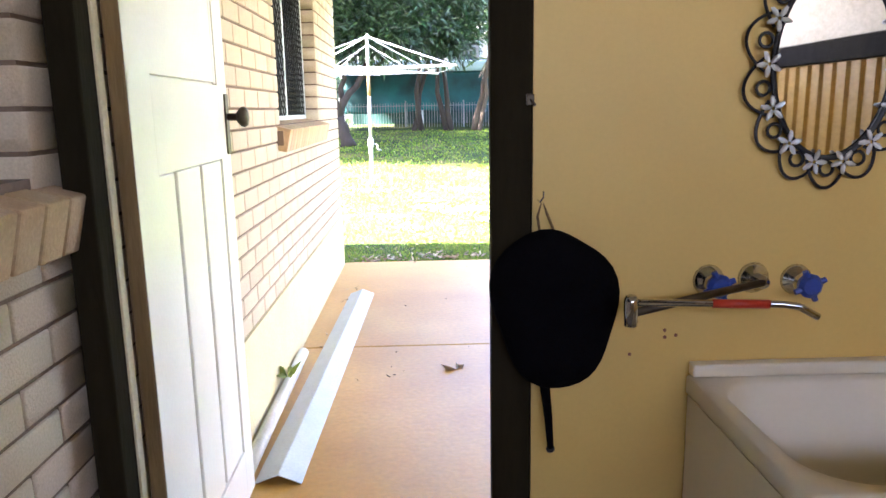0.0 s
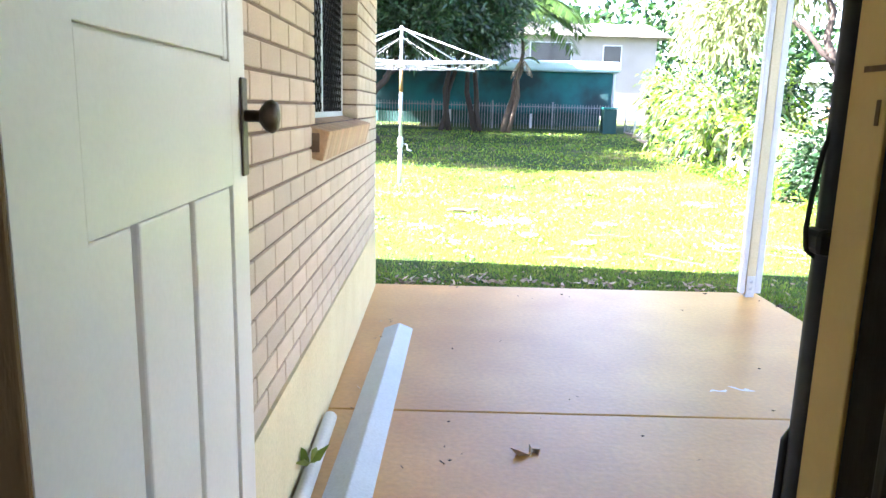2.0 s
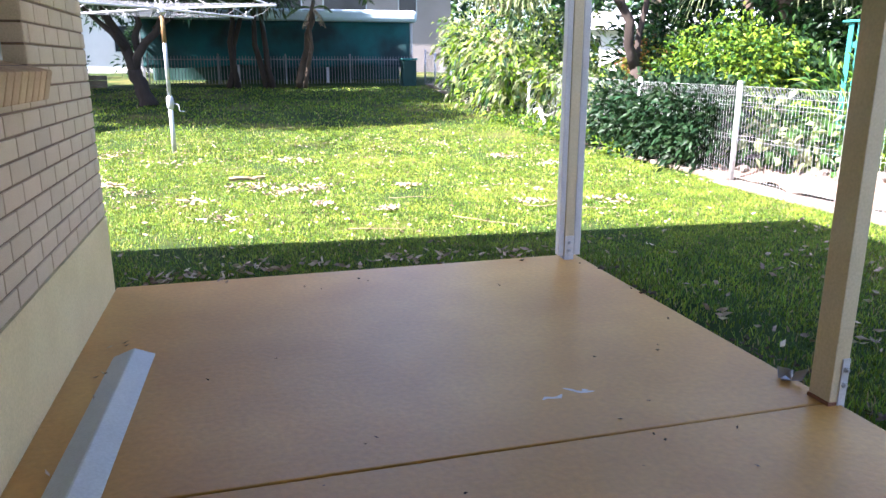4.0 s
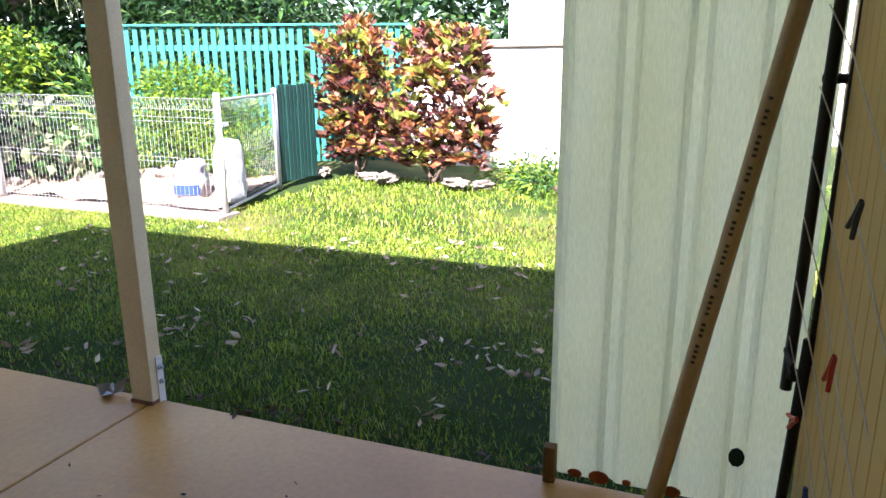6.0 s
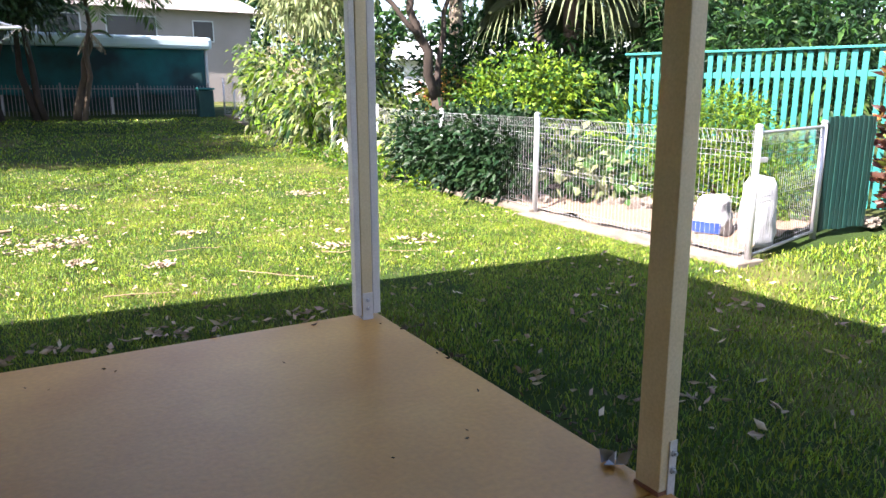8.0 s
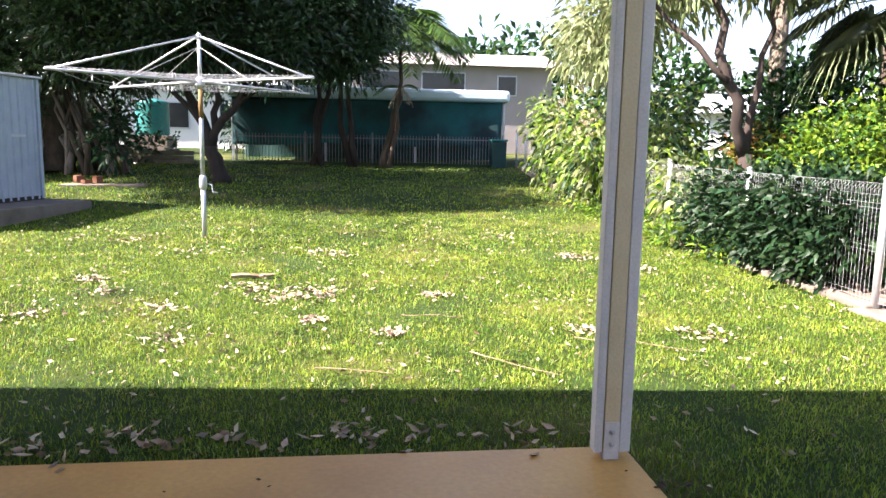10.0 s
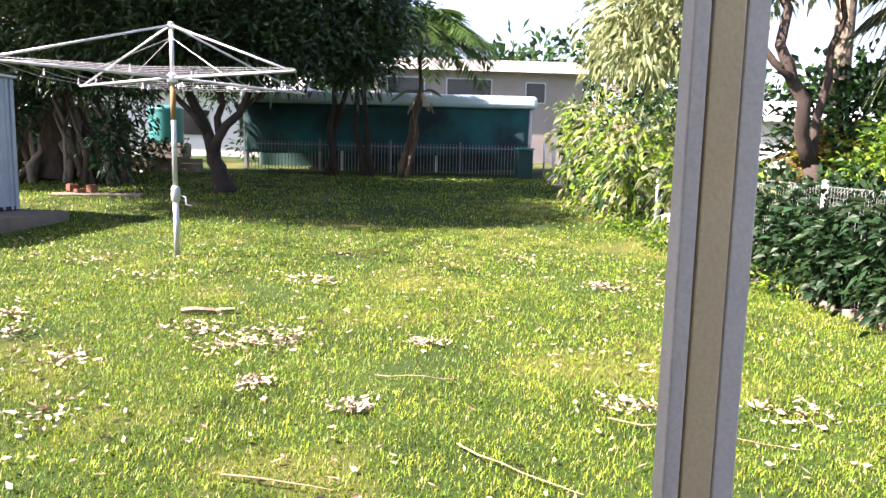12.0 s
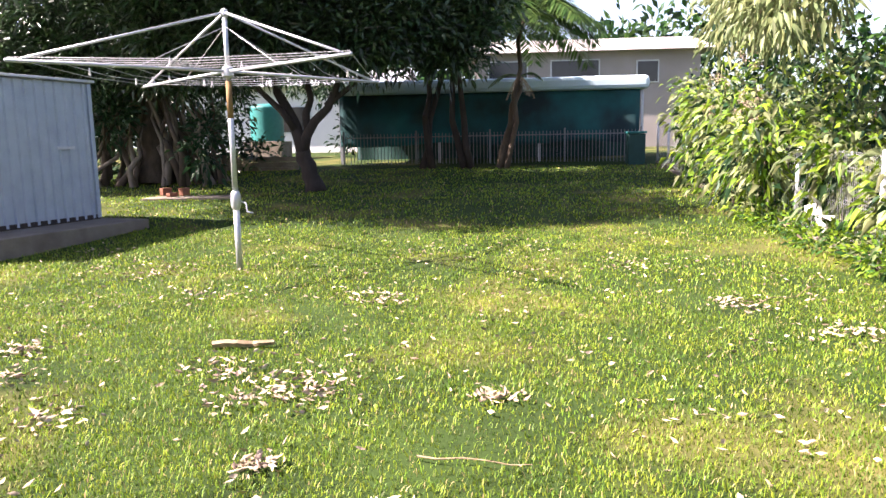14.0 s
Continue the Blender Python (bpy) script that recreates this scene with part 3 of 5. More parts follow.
# floppy black hat on a hook
hat = thing("black_hat", "black felt hat hanging from a hook by the door", "hat", pose(1.028, FACE - 0.04, 0.982))


def build_hat():
    bm = bmesh.new()
    rings = []
    for i, (r, dep) in enumerate(((0.0, 0.0), (0.5, -0.028), (0.8, -0.02), (0.97, 0.0), (1.0, 0.012), (0.97, 0.022), (0.75, 0.018))):
        ring = []
        for k in range(40):
            a = 2 * math.pi * k / 40
            w = 1 + 0.05 * math.sin(3 * a + 0.5) + 0.03 * math.sin(5 * a)
            ring.append(bm.verts.new((0.134 * r * w * math.cos(a) - 0.012 * r * math.sin(a), dep - 0.02 * r * math.sin(a) ** 2, 0.172 * r * w * math.sin(a))))
        rings.append(ring)
    for a, b in zip(rings, rings[1:]):
        for k in range(40):
            bm.faces.new((a[k], a[(k + 1) % 40], b[(k + 1) % 40], b[k]))
    bmesh.ops.remove_doubles(bm, verts=bm.verts, dist=1e-5)
    part("brim", bm, M_CLOTH, hat, "", True)
    part("strap", tube([(-0.02, 0.02, -0.15), (-0.012, 0.0, -0.24), (-0.006, 0.0, -0.315)], [0.012, 0.009, 0.007], 6), M_CLOTH, hat, "hanging black strap")
    part("toggle", lathe([(0.006, 0), (0.01, 0.004), (0.006, 0.01)], 12, m=pose(-0.006, 0.005, -0.318, 90)), M_BLACK, hat)
    part("cord", tube([(0.0, 0.01, 0.155), (-0.012, 0.03, 0.19), (-0.022, 0.045, 0.222), (-0.034, 0.03, 0.19), (-0.03, 0.01, 0.145)], 0.003, 6), M_TIMBER, hat, "brown hanging cord")


build_hat()
hook = thing("wall_hook", "small wire hook screwed to the door frame", "hook", pose(0.996, FACE, 1.205))
part("shank", tube([(0, 0, 0), (0, -0.03, 0), (0.006, -0.035, 0.01), (0.008, -0.025, 0.02)], 0.002, 6), M_CHROME, hook)
latch = thing("door_latch", "small tarnished metal latch on the door frame", "latch", pose(0.977, WALL_S - 0.022, 1.40))
part("plate", box(-0.008, 0.008, -0.004, 0.0, 0.0, 0.022, 0.001), M_BRASS, latch)
part("tongue", tube([(0.0, -0.006, 0.012), (0.009, -0.009, -0.002)], 0.0032, 6), M_BRASS, latch)
for px, pz in ((1.205, 0.955), (1.212, 0.935), (1.275, 0.915), (1.30, 0.903), (1.276, 0.899), (1.20, 0.862), (1.315, 0.985)):
    s = thing("screw_hole", "rusty old screw hole in the painted wall", "screw hole", pose(px, FACE, pz), group="old screw holes")
    part("plug", lathe([(0.004, -0.001), (0.004, 0.0015), (0.002, 0.002)], 8, m=pose(0, 0, 0, 90)), M_RBRICK, s)

# ---- patio roof and posts ----
roof = tagged(thing("roof", "cream painted flat patio roof with a front beam", "patio roof"), kind="structure")
bm = box(-9.4, 3.07, LY - 0.4, 0.13, ROOF_Z + 0.001, ROOF_Z + 0.08)
for v in bm.verts:
    if v.co.y > 0:
        v.co.y += (3.07 - v.co.x) * 0.075     # the eave runs slightly out of square
part("roof_sheet", bm, M_ROOF, roof)
part("front_beam", box(0.02, 3.09, -0.09, -0.04, ROOF_Z - 0.17, ROOF_Z, 0.004), M_CREAM, roof)
part("side_beam", box(3.0, 3.085, WALL_N, -0.10, ROOF_Z - 0.17, ROOF_Z, 0.004), M_CREAM, roof)


def bolts(parent, places, axis):
    me = None
    for p in places:
        b = part("bolt", lathe([(0.013, 0), (0.013, 0.007), (0.007, 0.008), (0.007, 0.016)], 6, m=pose(*p, *((0, 90, 0) if axis == "x" else (90, 0, 0)))), M_GALV, parent, "galvanised bolt")


corner = thing("corner_post", "cream painted built-up timber corner post on the slab edge", "post", pose(2.962, -0.03, 0))
part("core", box(-0.035, 0.035, -0.045, 0.045, 0.02, ROOF_Z, 0.004), M_CREAM, corner)
part("side_board", box(-0.075, -0.038, -0.043, 0.02, 0.03, ROOF_Z, 0.004), M_LILAC, corner, "off-white side board")
part("side_board", box(0.038, 0.088, -0.043, 0.04, 0.03, ROOF_Z, 0.004), M_LILAC, corner, "off-white side board")
part("stirrup", box(-0.034, 0.034, -0.05, -0.0455, 0.0, 0.17, 0.001), M_LILAC, corner, "painted metal stirrup")
part("foot", box(-0.03, 0.03, -0.03, 0.03, -0.04, 0.019), M_GALV, corner)
bolts(corner, [(0.0, -0.05, 0.07), (0.0, -0.05, 0.125)], "y")

side = thing("patio_post", "cream painted timber post bolted to the slab edge", "post", pose(3.046, -2.35, 0))
part("shaft", box(-0.036, 0.036, -0.055, 0.055, 0.014, ROOF_Z - 0.17, 0.004), M_CREAM, side)
part("stirrup", box(0.0, 0.036, -0.0605, -0.0555, -0.04, 0.20, 0.001), M_LILAC, side, "painted metal stirrup")
part("foot_plate", box(-0.04, 0.03, -0.056, 0.058, 0.0, 0.0135), M_RBRICK, side, "rusty foot plate")
bolts(side, [(0.018, -0.0605, 0.09), (0.018, -0.0605, 0.155)], "y")

sheet = thing("privacy_screen", "pale green ribbed fibreglass screen along the patio edge", "privacy screen", pose(0, 0, 0))
part("ribbed_sheet", ribbed(WALL_N + 0.01, -4.05, 0.02, 2.42, 0.19, 0.022, 0.003, "y", 3.075, 0.66), M_SHEET, sheet)
part("edge_post", box(3.03, 3.07, -4.08, -4.04, 0.0, 0.13, 0.003), M_TIMBER, sheet, "short rusty edge bracket")
part("rail", box(3.11, 3.15, WALL_N, -4.05, 2.2, 2.26), M_CREAM, sheet)

conduit = thing("plastic_conduit", "long beige plastic conduit leaning on the screen", "pipe", pose(0, 0, 0))
part("pipe", tube([(2.93, -4.39, 0.0), (3.0, -4.74, 1.95)], 0.026, 18), M_PVC2, conduit, "", True)
bm = bmesh.new()
a, b = Vector((2.93, -4.39, 0.0)), Vector((3.0, -4.74, 1.95))
way = (b - a).normalized()
sidew = way.cross(Vector((-1, 0.2, 0))).normalized()
out = sidew.cross(way).normalized()
out = out if out.x < 0 else -out
for k in range(46):
    if k % 9 in (4, 8):
        continue
    p = a + way * (0.55 + 0.0165 * k) + out * 0.0262
    bmesh.ops.create_cube(bm, size=1, matrix=Matrix.Translation(p) @ Matrix((sidew, way, out)).transposed().to_4x4() @ Matrix.Diagonal((0.011, 0.008, 0.0008, 1)))
tagged(part("print_marks", bm, M_GRAPH, conduit, "dark unreadable printed marks"), kind="stuff")
leafhole = thing("sheet_hole", "ragged dark hole in the fibreglass screen", "hole", pose(3.0735, -4.63, 0.19, 0, -90, 0))
part("hole", lathe([(0.03, 0), (0.03, 0.001)], 9, m=Matrix.Diagonal((1.1, 0.8, 1, 1))), M_DGREEN, leafhole)

airer = thing("clothes_airer", "folded black metal clothesline frame with white strings", "clothesline", pose(2.97, -4.738, 0))
for dx, dy, z0, z1, r in ((0.06, -0.02, 0.04, 0.62, 0.016), (0.075, 0.0, 0.45, 2.2, 0.016), (0.04, -0.05, 0.55, 2.2, 0.013)):
    part("frame_tube", tube([(dx, dy, z0), (dx - 0.045 * (z1 - z0), dy - 0.02, z1)], r, 8), M_BLACK, airer, "", True)
part("cross_tube", tube([(0.075, 0.0, 1.32), (0.04, -0.06, 1.32)], 0.013, 8), M_BLACK, airer)
part("cross_tube", tube([(0.06, -0.02, 0.5), (0.08, 0.0, 0.5)], 0.02, 8), M_BLACK, airer)
for z in (0.62, 0.78, 0.96, 1.12, 1.3, 1.5):
    part("line", tube([(0.05, 0.01, z), (-0.2, -0.02, z - 0.12), (-0.75, -0.055, z - 0.42)], 0.0018, 5), M_LILAC, airer, "thin white clothesline")


end_frame = thing("clothesline_end_frame", "dark folded clothesline frame hanging beside the doorway", "clothesline", pose(0.957, -4.745, 0))
part("frame_tube", tube([(0.0, 0.0, 0.02), (0.004, 0.002, 1.1), (0.0, 0.0, 2.15)], 0.02, 10), M_GRAPH, end_frame, "dark painted tube", True)
part("second_tube", tube([(-0.012, 0.016, 0.5), (-0.015, 0.018, 0.8), (-0.013, 0.016, 1.02), (-0.004, 0.012, 1.04)], 0.007, 8), M_BLACK, end_frame, "thin black rod", True)
part("strap_loop", tube([(-0.012, 0.0, 1.40), (-0.02, 0.003, 1.37), (-0.025, 0.005, 1.32), (-0.027, 0.006, 1.28), (-0.024, 0.004, 1.258), (-0.014, 0.002, 1.25)], 0.003, 8), M_BLACK, end_frame, "black looped strap", True)
part("clamp", box(-0.024, 0.022, -0.022, 0.022, 1.255, 1.285, 0.008), M_BLACK, end_frame, "black plastic clamp")


def peg(m, material, label):
    p = thing("clothes_peg", label, "clothes peg", m, group="pegs on the clothesline")
    for s in (1, -1):
        bm = bmesh.new()
        tube([(s * 0.003, 0, 0.03), (s * 0.004, 0, 0.0), (s * 0.016, 0, -0.045)], [0.0045, 0.006, 0.005], 6, bm)
        part("arm", bm, material, p)
    part("spring", tube([(-0.007, 0.0, 0.002), (0.007, 0.0, 0.002)], 0.004, 6), M_GALV, p)
    return p


for (px, py, pz, rr), mm, lb in (((2.43, -4.735, 0.80, -20), M_RED, "red plastic clothes peg"), ((2.77, -4.725, 0.52, -60), M_RED, "red plastic clothes peg lying on a line"), ((2.90, -4.71, 0.63, 70), M_GRAPH, "grey plastic clothes peg"),
                                 ((2.55, -4.74, 0.44, 10), M_BLUE, "dark blue plastic clothes peg"), ((2.40, -4.74, 0.48, -5), M_BLUE, "dark blue plastic clothes peg"), ((2.42, -4.74, 1.1, -30), M_GRAPH, "grey plastic clothes peg high on the line")):
    peg(pose(px - 0.07, py, pz, 0, rr, 10), mm, lb)

def limb_path_flat(L, k):
    return [(L * u, 0.012 * math.sin(7 * u + k), 0.0) for u in (0, 0.25, 0.5, 0.75, 1.0)]


# things along the wall
flash = thing("metal_flashing", "long pale grey folded metal flashing on the slab", "flashing", pose(0.085, -3.97, 0.0, 0, 0, -1.7))
bm = bmesh.new()
prof = [(0.0, 0.002), (0.09, 0.036), (0.098, 0.036), (0.182, 0.002)]
cols = [[bm.verts.new((px, y, pz + t)) for y in (0.0, 2.85) for t in (0, 0.003)] for px, pz in prof]
for a, b in zip(cols, cols[1:]):
    bm.faces.new((a[1], b[1], b[3], a[3]))
    bm.faces.new((a[0], a[2], b[2], b[0]))
    bm.faces.new((a[0], b[0], b[1], a[1]))
    bm.faces.new((a[2], a[3], b[3], b[2]))
for c in (cols[0], cols[-1]):
    bm.faces.new((c[0], c[1], c[3], c[2]))
bmesh.ops.recalc_face_normals(bm, faces=bm.faces)
part("folded_sheet", bm, M_ALU, flash)
dp = thing("white_pipe", "white plastic pipe lying along the wall base", "pipe", pose(0, 0, 0))
part("pipe", tube([(0.048, -3.95, 0.03), (0.042, -2.54, 0.03)], 0.03, 16), M_PVC, dp, "", True)

for k, (mx, my, L, an) in enumerate(((1.93, -2.05, 0.10, 12), (2.05, -1.98, 0.13, -28), (2.10, -2.02, 0.05, 5))):
    pm = tagged(part("paint_mark", tube(limb_path_flat(L, k), [0.004, 0.011, 0.008, 0.012, 0.004], 6), M_LILAC), "white paint scuff on the tan slab", "paint mark", "paint scuffs on the slab")
    pm.matrix_basis = Matrix.Translation((mx, my, 0.0)) @ pose(0, 0, 0, 0, 0, an) @ Matrix.Diagonal((1, 1, 0.12, 1))

for k, (ry, w, h) in enumerate(((-4.14, 0.05, 0.016), (-4.22, 0.07, 0.024), (-4.31, 0.03, 0.012), (-4.45, 0.06, 0.02))):
    rust = tagged(part("rust_stain", lathe([(1.0, 0), (0.96, 0.002)], 11, m=pose(3.073, ry, 0.03, 0, -90, 0) @ Matrix.Diagonal((h, w / 2, 1, 1))), M_RUST), "orange rust stain at the foot of the screen", "rust stain", "rust stains on the screen")

# ---- clothes hoist ----
HX, HY = -0.235, 7.10
HZ = float(gz(HX, HY))
hoist = thing("rotary_clothes_hoist", "galvanised rotary clothes hoist with four arms on the lawn", "clothes hoist", pose(HX, HY, HZ))
part("lower_mast", tube([(0, 0, -0.1), (0, 0, 0.74)], 0.034, 14), M_GALV, hoist, "thick galvanised lower mast", True)
part("upper_mast", tube([(0, 0, 0.74), (0, 0, 1.95)], 0.029, 14), M_GALV, hoist, "", True)
part("rusty_band", tube([(0, 0, 1.62), (0, 0, 2.0)], 0.0305, 14), M_TIMBER, hoist, "rusty brown mast section", True)
part("inner_mast", tube([(0, 0, 1.95), (0, 0, 2.68)], 0.024, 14), M_GALV, hoist, "", True)
gear = part("gear_box", lathe([(0.036, 0.66), (0.05, 0.69), (0.055, 0.76), (0.05, 0.83), (0.036, 0.86)], 14), M_GALV, hoist, "", True)
part("crank", tube([(0.05, 0, 0.75), (0.12, -0.03, 0.73), (0.13, -0.03, 0.64), (0.20, -0.06, 0.63)], 0.008, 8), M_GALV, gear, "bent crank handle", True)
part("hub", lathe([(0.03, 2.03), (0.06, 2.05), (0.06, 2.13), (0.03, 2.16)], 14), M_GALV, hoist)
part("cap", lathe([(0.03, 2.64), (0.04, 2.66), (0.035, 2.71), (0.01, 2.73)], 12), M_GALV, hoist)
ARM = 2.05
ends = []
for k in range(4):
    a = radians(-40 + 90 * k)
    d = Vector((math.cos(a), math.sin(a), 0))
    e = d * ARM + Vector((0, 0, 2.08))
    ends.append(d)
    part("arm", tube([d * 0.05 + Vector((0, 0, 2.10)), e], 0.017, 8), M_GALV, hoist, "", True)
    part("stay", tube([Vector((0, 0, 2.68)) + d * 0.03, e - d * 0.12 + Vector((0, 0, 0.02))], 0.013, 8), M_GALV, hoist, "", True)
    part("brace_wire", tube([Vector((0, 0, 2.55)), d * ARM * 0.45 + Vector((0, 0, 2.10))], 0.004, 5), M_WIRE, hoist)
for f in (0.36, 0.52, 0.68, 0.84, 0.99):
    for k in range(4):
        p, q = ends[k] * ARM * f, ends[(k + 1) % 4] * ARM * f
        mid = (p + q) / 2 + Vector((0, 0, 2.10 - 0.035 * f))
        part("line", tube([p + Vector((0, 0, 2.105)), mid, q + Vector((0, 0, 2.105))], 0.0035, 5), M_WIRE, hoist)
rng = np.random.default_rng(5)
for k in range(9):
    j, u, f = int(rng.integers(4)), rng.uniform(0.2, 0.8), rng.choice([0.52, 0.68, 0.84])
    p = ends[j] * ARM * f * (1 - u) + ends[(j + 1) % 4] * ARM * f * u
    peg(pose(HX + p.x, HY + p.y, HZ + 2.08, 0, 0, rng.uniform(0, 180)), M_LILAC, "pale clothes peg clipped to the hoist line")

# ---- shed ----
shed = thing("garden_shed", "blue-grey ribbed metal garden shed with a double door", "shed", pose(-3.62, 10.25, 0.30, 0, 0, -17))
part("slab", box(-2.8, 0.85, -3.3, 0.15, -0.35, -0.02, 0.01), M_CONC, shed, "worn concrete base slab")
part("side_wall", ribbed(-3.1, 0.0, 0.0, 2.02, 0.16, 0.03, 0.003, "y", -0.003, 0.6), M_SHED, shed)
part("end_wall", ribbed(-2.6, 0.0, 0.0, 2.02, 0.16, 0.03, 0.003, "x", 0.0, 0.6), M_SHED, shed)
part("body", box(-2.6, -0.02, -3.08, -0.02, 0.0, 2.0), M_SHED, shed)
part("base_rail", box(-2.62, 0.02, -3.12, 0.02, -0.02, 0.05), M_DARKBARK, shed)
part("roof", box(-2.75, 0.08, -3.2, 0.08, 2.03, 2.07, 0.01), M_ROOF, shed, "pale metal roof")
part("corner_flashing", box(-0.03, 0.036, -0.03, 0.036, 0.0, 2.02, 0.003), M_SHED, shed)
part("hasp", box(0.03, 0.045, -0.65, -0.35, 1.05, 1.09, 0.003), M_GALV, shed)
for px, py, pz in ((-4.6, 14.6, 0), (-4.15, 14.5, 0), (-4.35, 14.35, 0)):
    b = tagged(part("loose_brick", box(-0.115, 0.115, -0.055, 0.055, 0, 0.16 if pz == 0 and px != -4.35 else 0.076, 0.006), M_RBRICK), "old red-brown bricks stacked on the ground", "brick", "loose bricks by the shed")
    b.matrix_basis = pose(px, py, float(gz(px, py)) + 0.03, 0, 0, 20 + px * 30)
paver = tagged(part("concrete_patch", box(-0.9, 0.9, -0.35, 0.35, -0.05, 0.03, 0.01), M_CONC), "broken concrete patch in the lawn", "concrete patch")
paver.matrix_basis = pose(-3.9, 14.2, float(gz(-3.9, 14.2)), 0, 0, 8)


# ---- fences ----
def mesh_panel(a, b, h, name, label, posts=(1, 1), pitch=0.05):
    """A welded wire garden panel with looped top between two round posts."""
    a, b = Vector(a), Vector(b)
    d = b - a
    n = max(2, int(d.length / pitch))
    t = thing(name, label, "fence", pose(*a), group="wire mesh fence panels")
    for on, p in zip(posts, (Vector(), d)):
        if on:
            q = part("post", tube([p + Vector((0, 0, -0.1)), p + Vector((0, 0, h + 0.03))], 0.03, 12), M_GALV, t, "galvanised round post", True)
            part("post_cap", lathe([(0.033, h + 0.03), (0.033, h + 0.045), (0.02, h + 0.06)], 12, m=Matrix.Translation(p)), M_GALV, q)
    P = []
    R = 0.0018
    segs = []
    for k in range(1, n):
        u = d * (k / n)
        segs.append((u + Vector((0, 0, 0.03)), u + Vector((0, 0, h))))
    for z in (0.06, 0.10, h * 0.45, h * 0.49, h * 0.8, h * 0.84, h - 0.10, h):
        segs.append((Vector((0, 0, z)), d + Vector((0, 0, z))))
    off = Vector((-d.y, d.x, 0)).normalized() * 0.045
    for k in range(0, n - 1):
        u = d * ((k + 0.5) / n)
        segs.append((u - off * 0.2 + Vector((0, 0, h)), u + off + Vector((0, 0, h - 0.05))))
        segs.append((u + off + Vector((0, 0, h - 0.05)), u + d / n + Vector((0, 0, h - 0.10))))
    V, F = [], []
    for s, e in segs:
        w = (e - s).normalized()
        o1 = w.orthogonal().normalized() * R
        o2 = w.cross(o1).normalized() * R
        i = len(V)
        for base in (s, e):
            V += [base + o1, base - o1 * 0.5 + o2 * 0.87, base - o1 * 0.5 - o2 * 0.87]
        F += [(i, i + 1, i + 4, i + 3), (i + 1, i + 2, i + 5, i + 4), (i + 2, i, i + 3, i + 5)]
    w = new("wire_mesh", mesh_np("wire_mesh", np.array([tuple(v) for v in V]), np.array(F), M_WIRE))
    w.parent = t
    tagged(w, "thin galvanised wires welded in a grid", kind="stuff")
    return t


FP1, FP2, FP3 = (6.33, 2.68), (6.36, -0.20), (7.83, 0.18)
mesh_panel((*FP1, 0.0), (*FP2, -0.03), 1.09, "mesh_fence", "galvanised wire mesh fence panel by the garden bed", (1, 1))
gate = mesh_panel((FP2[0] + 0.05, FP2[1], -0.01), (*FP3, -0.01), 1.06, "mesh_gate", "galvanised wire mesh garden gate in a tube frame", (0, 1))
part("bottom_tube", tube([(0.0, 0, 0.05), (FP3[0] - FP2[0] - 0.05, FP3[1] - FP2[1], 0.05)], 0.014, 8), M_GALV, gate)
part("top_tube", tube([(0.0, 0, 1.06), (FP3[0] - FP2[0] - 0.05, FP3[1] - FP2[1], 1.06)], 0.014, 8), M_GALV, gate)
part("latch", box(-0.04, 0.06, -0.03, 0.03, 0.82, 0.86, 0.004), M_GALV, gate)
far = [FP1, (6.38, 4.95), (6.44, 7.25), (6.54, 9.6), (6.66, 12.0), (6.78, 14.4), (6.92, 16.8), (7.04, 19.2), (7.15, 21.0)]
for p, q in zip(far, far[1:]):
    mesh_panel((*p, float(gz(*p)) + 0.03), (*q, float(gz(*q)) + 0.03), 1.08, "mesh_fence", "galvanised wire mesh boundary fence panel beside shrubs", (0, 1), 0.05 if p[1] < 9 else 0.075)
    s = tagged(part("edging_stone", box(-0.10, 0.06, -1.15, 1.15, -0.08, 0.055, 0.02), M_CONC), "low weathered concrete fence edging", "edging", "fence edging")
    s.matrix_basis = pose((p[0] + q[0]) / 2, (p[1] + q[1]) / 2, float(gz((p[0] + q[0]) / 2, (p[1] + q[1]) / 2)), 0, 0, -math.degrees(math.atan2(q[0] - p[0], q[1] - p[1])))
strip = tagged(part("mowing_strip", box(-0.24, 0.10, -1.5, 1.5, -0.1, 0.035, 0.01), M_STONE), "pale concrete mowing strip under the mesh fence", "edging")
strip.matrix_basis = pose(6.36, 1.22, -0.03, 0, 0, 0.6)


def slat_fence(a, b, z0, z1, w, gap, material, label, cap=True, rails=(0.25, 0.85)):
    a, b = Vector(a), Vector(b)
    d = b - a
    t = thing("slat_fence", label, "fence", Matrix.Translation((a.x, a.y, 0)) @ pose(0, 0, 0, 0, 0, math.degrees(math.atan2(d.y, d.x))))
    L = d.length
    me = finish(box(0, w, -0.01, 0.01, z0, z1, 0.002), "slat", material)
    x = 0.0
    while x + w <= L:
        s = new("slat", me)
        s.parent, s.location = t, (x, 0.002 * math.sin(x * 31), 0.006 * math.sin(x * 17))
        x += w + gap
    for r in rails:
        z = z0 + (z1 - z0) * r
        part("rail", box(0, L, 0.012, 0.05, z - 0.035, z + 0.035, 0.002), material, t)
    if cap:
        part("cap", box(-0.06, L + 0.06, -0.05, 0.06, z1 + 0.008, z1 + 0.035, 0.002), material, t)
    return t


slat_fence((8.16, 3.12), (9.25, 0.55), 0.10, 1.83, 0.062, 0.048, M_TEAL, "tall teal painted timber slat fence with a top cap")
slat_fence((9.25, 0.55), (9.75, -0.55), 0.10, 1.83, 0.062, 0.03, M_TEAL, "short return of the tall teal slat fence")
slat_fence((7.88, 0.17), (8.6, 0.11), 0.04, 1.14, 0.05, 0.02, M_DGREEN, "low dark green painted timber slat panel beside the gate", False)

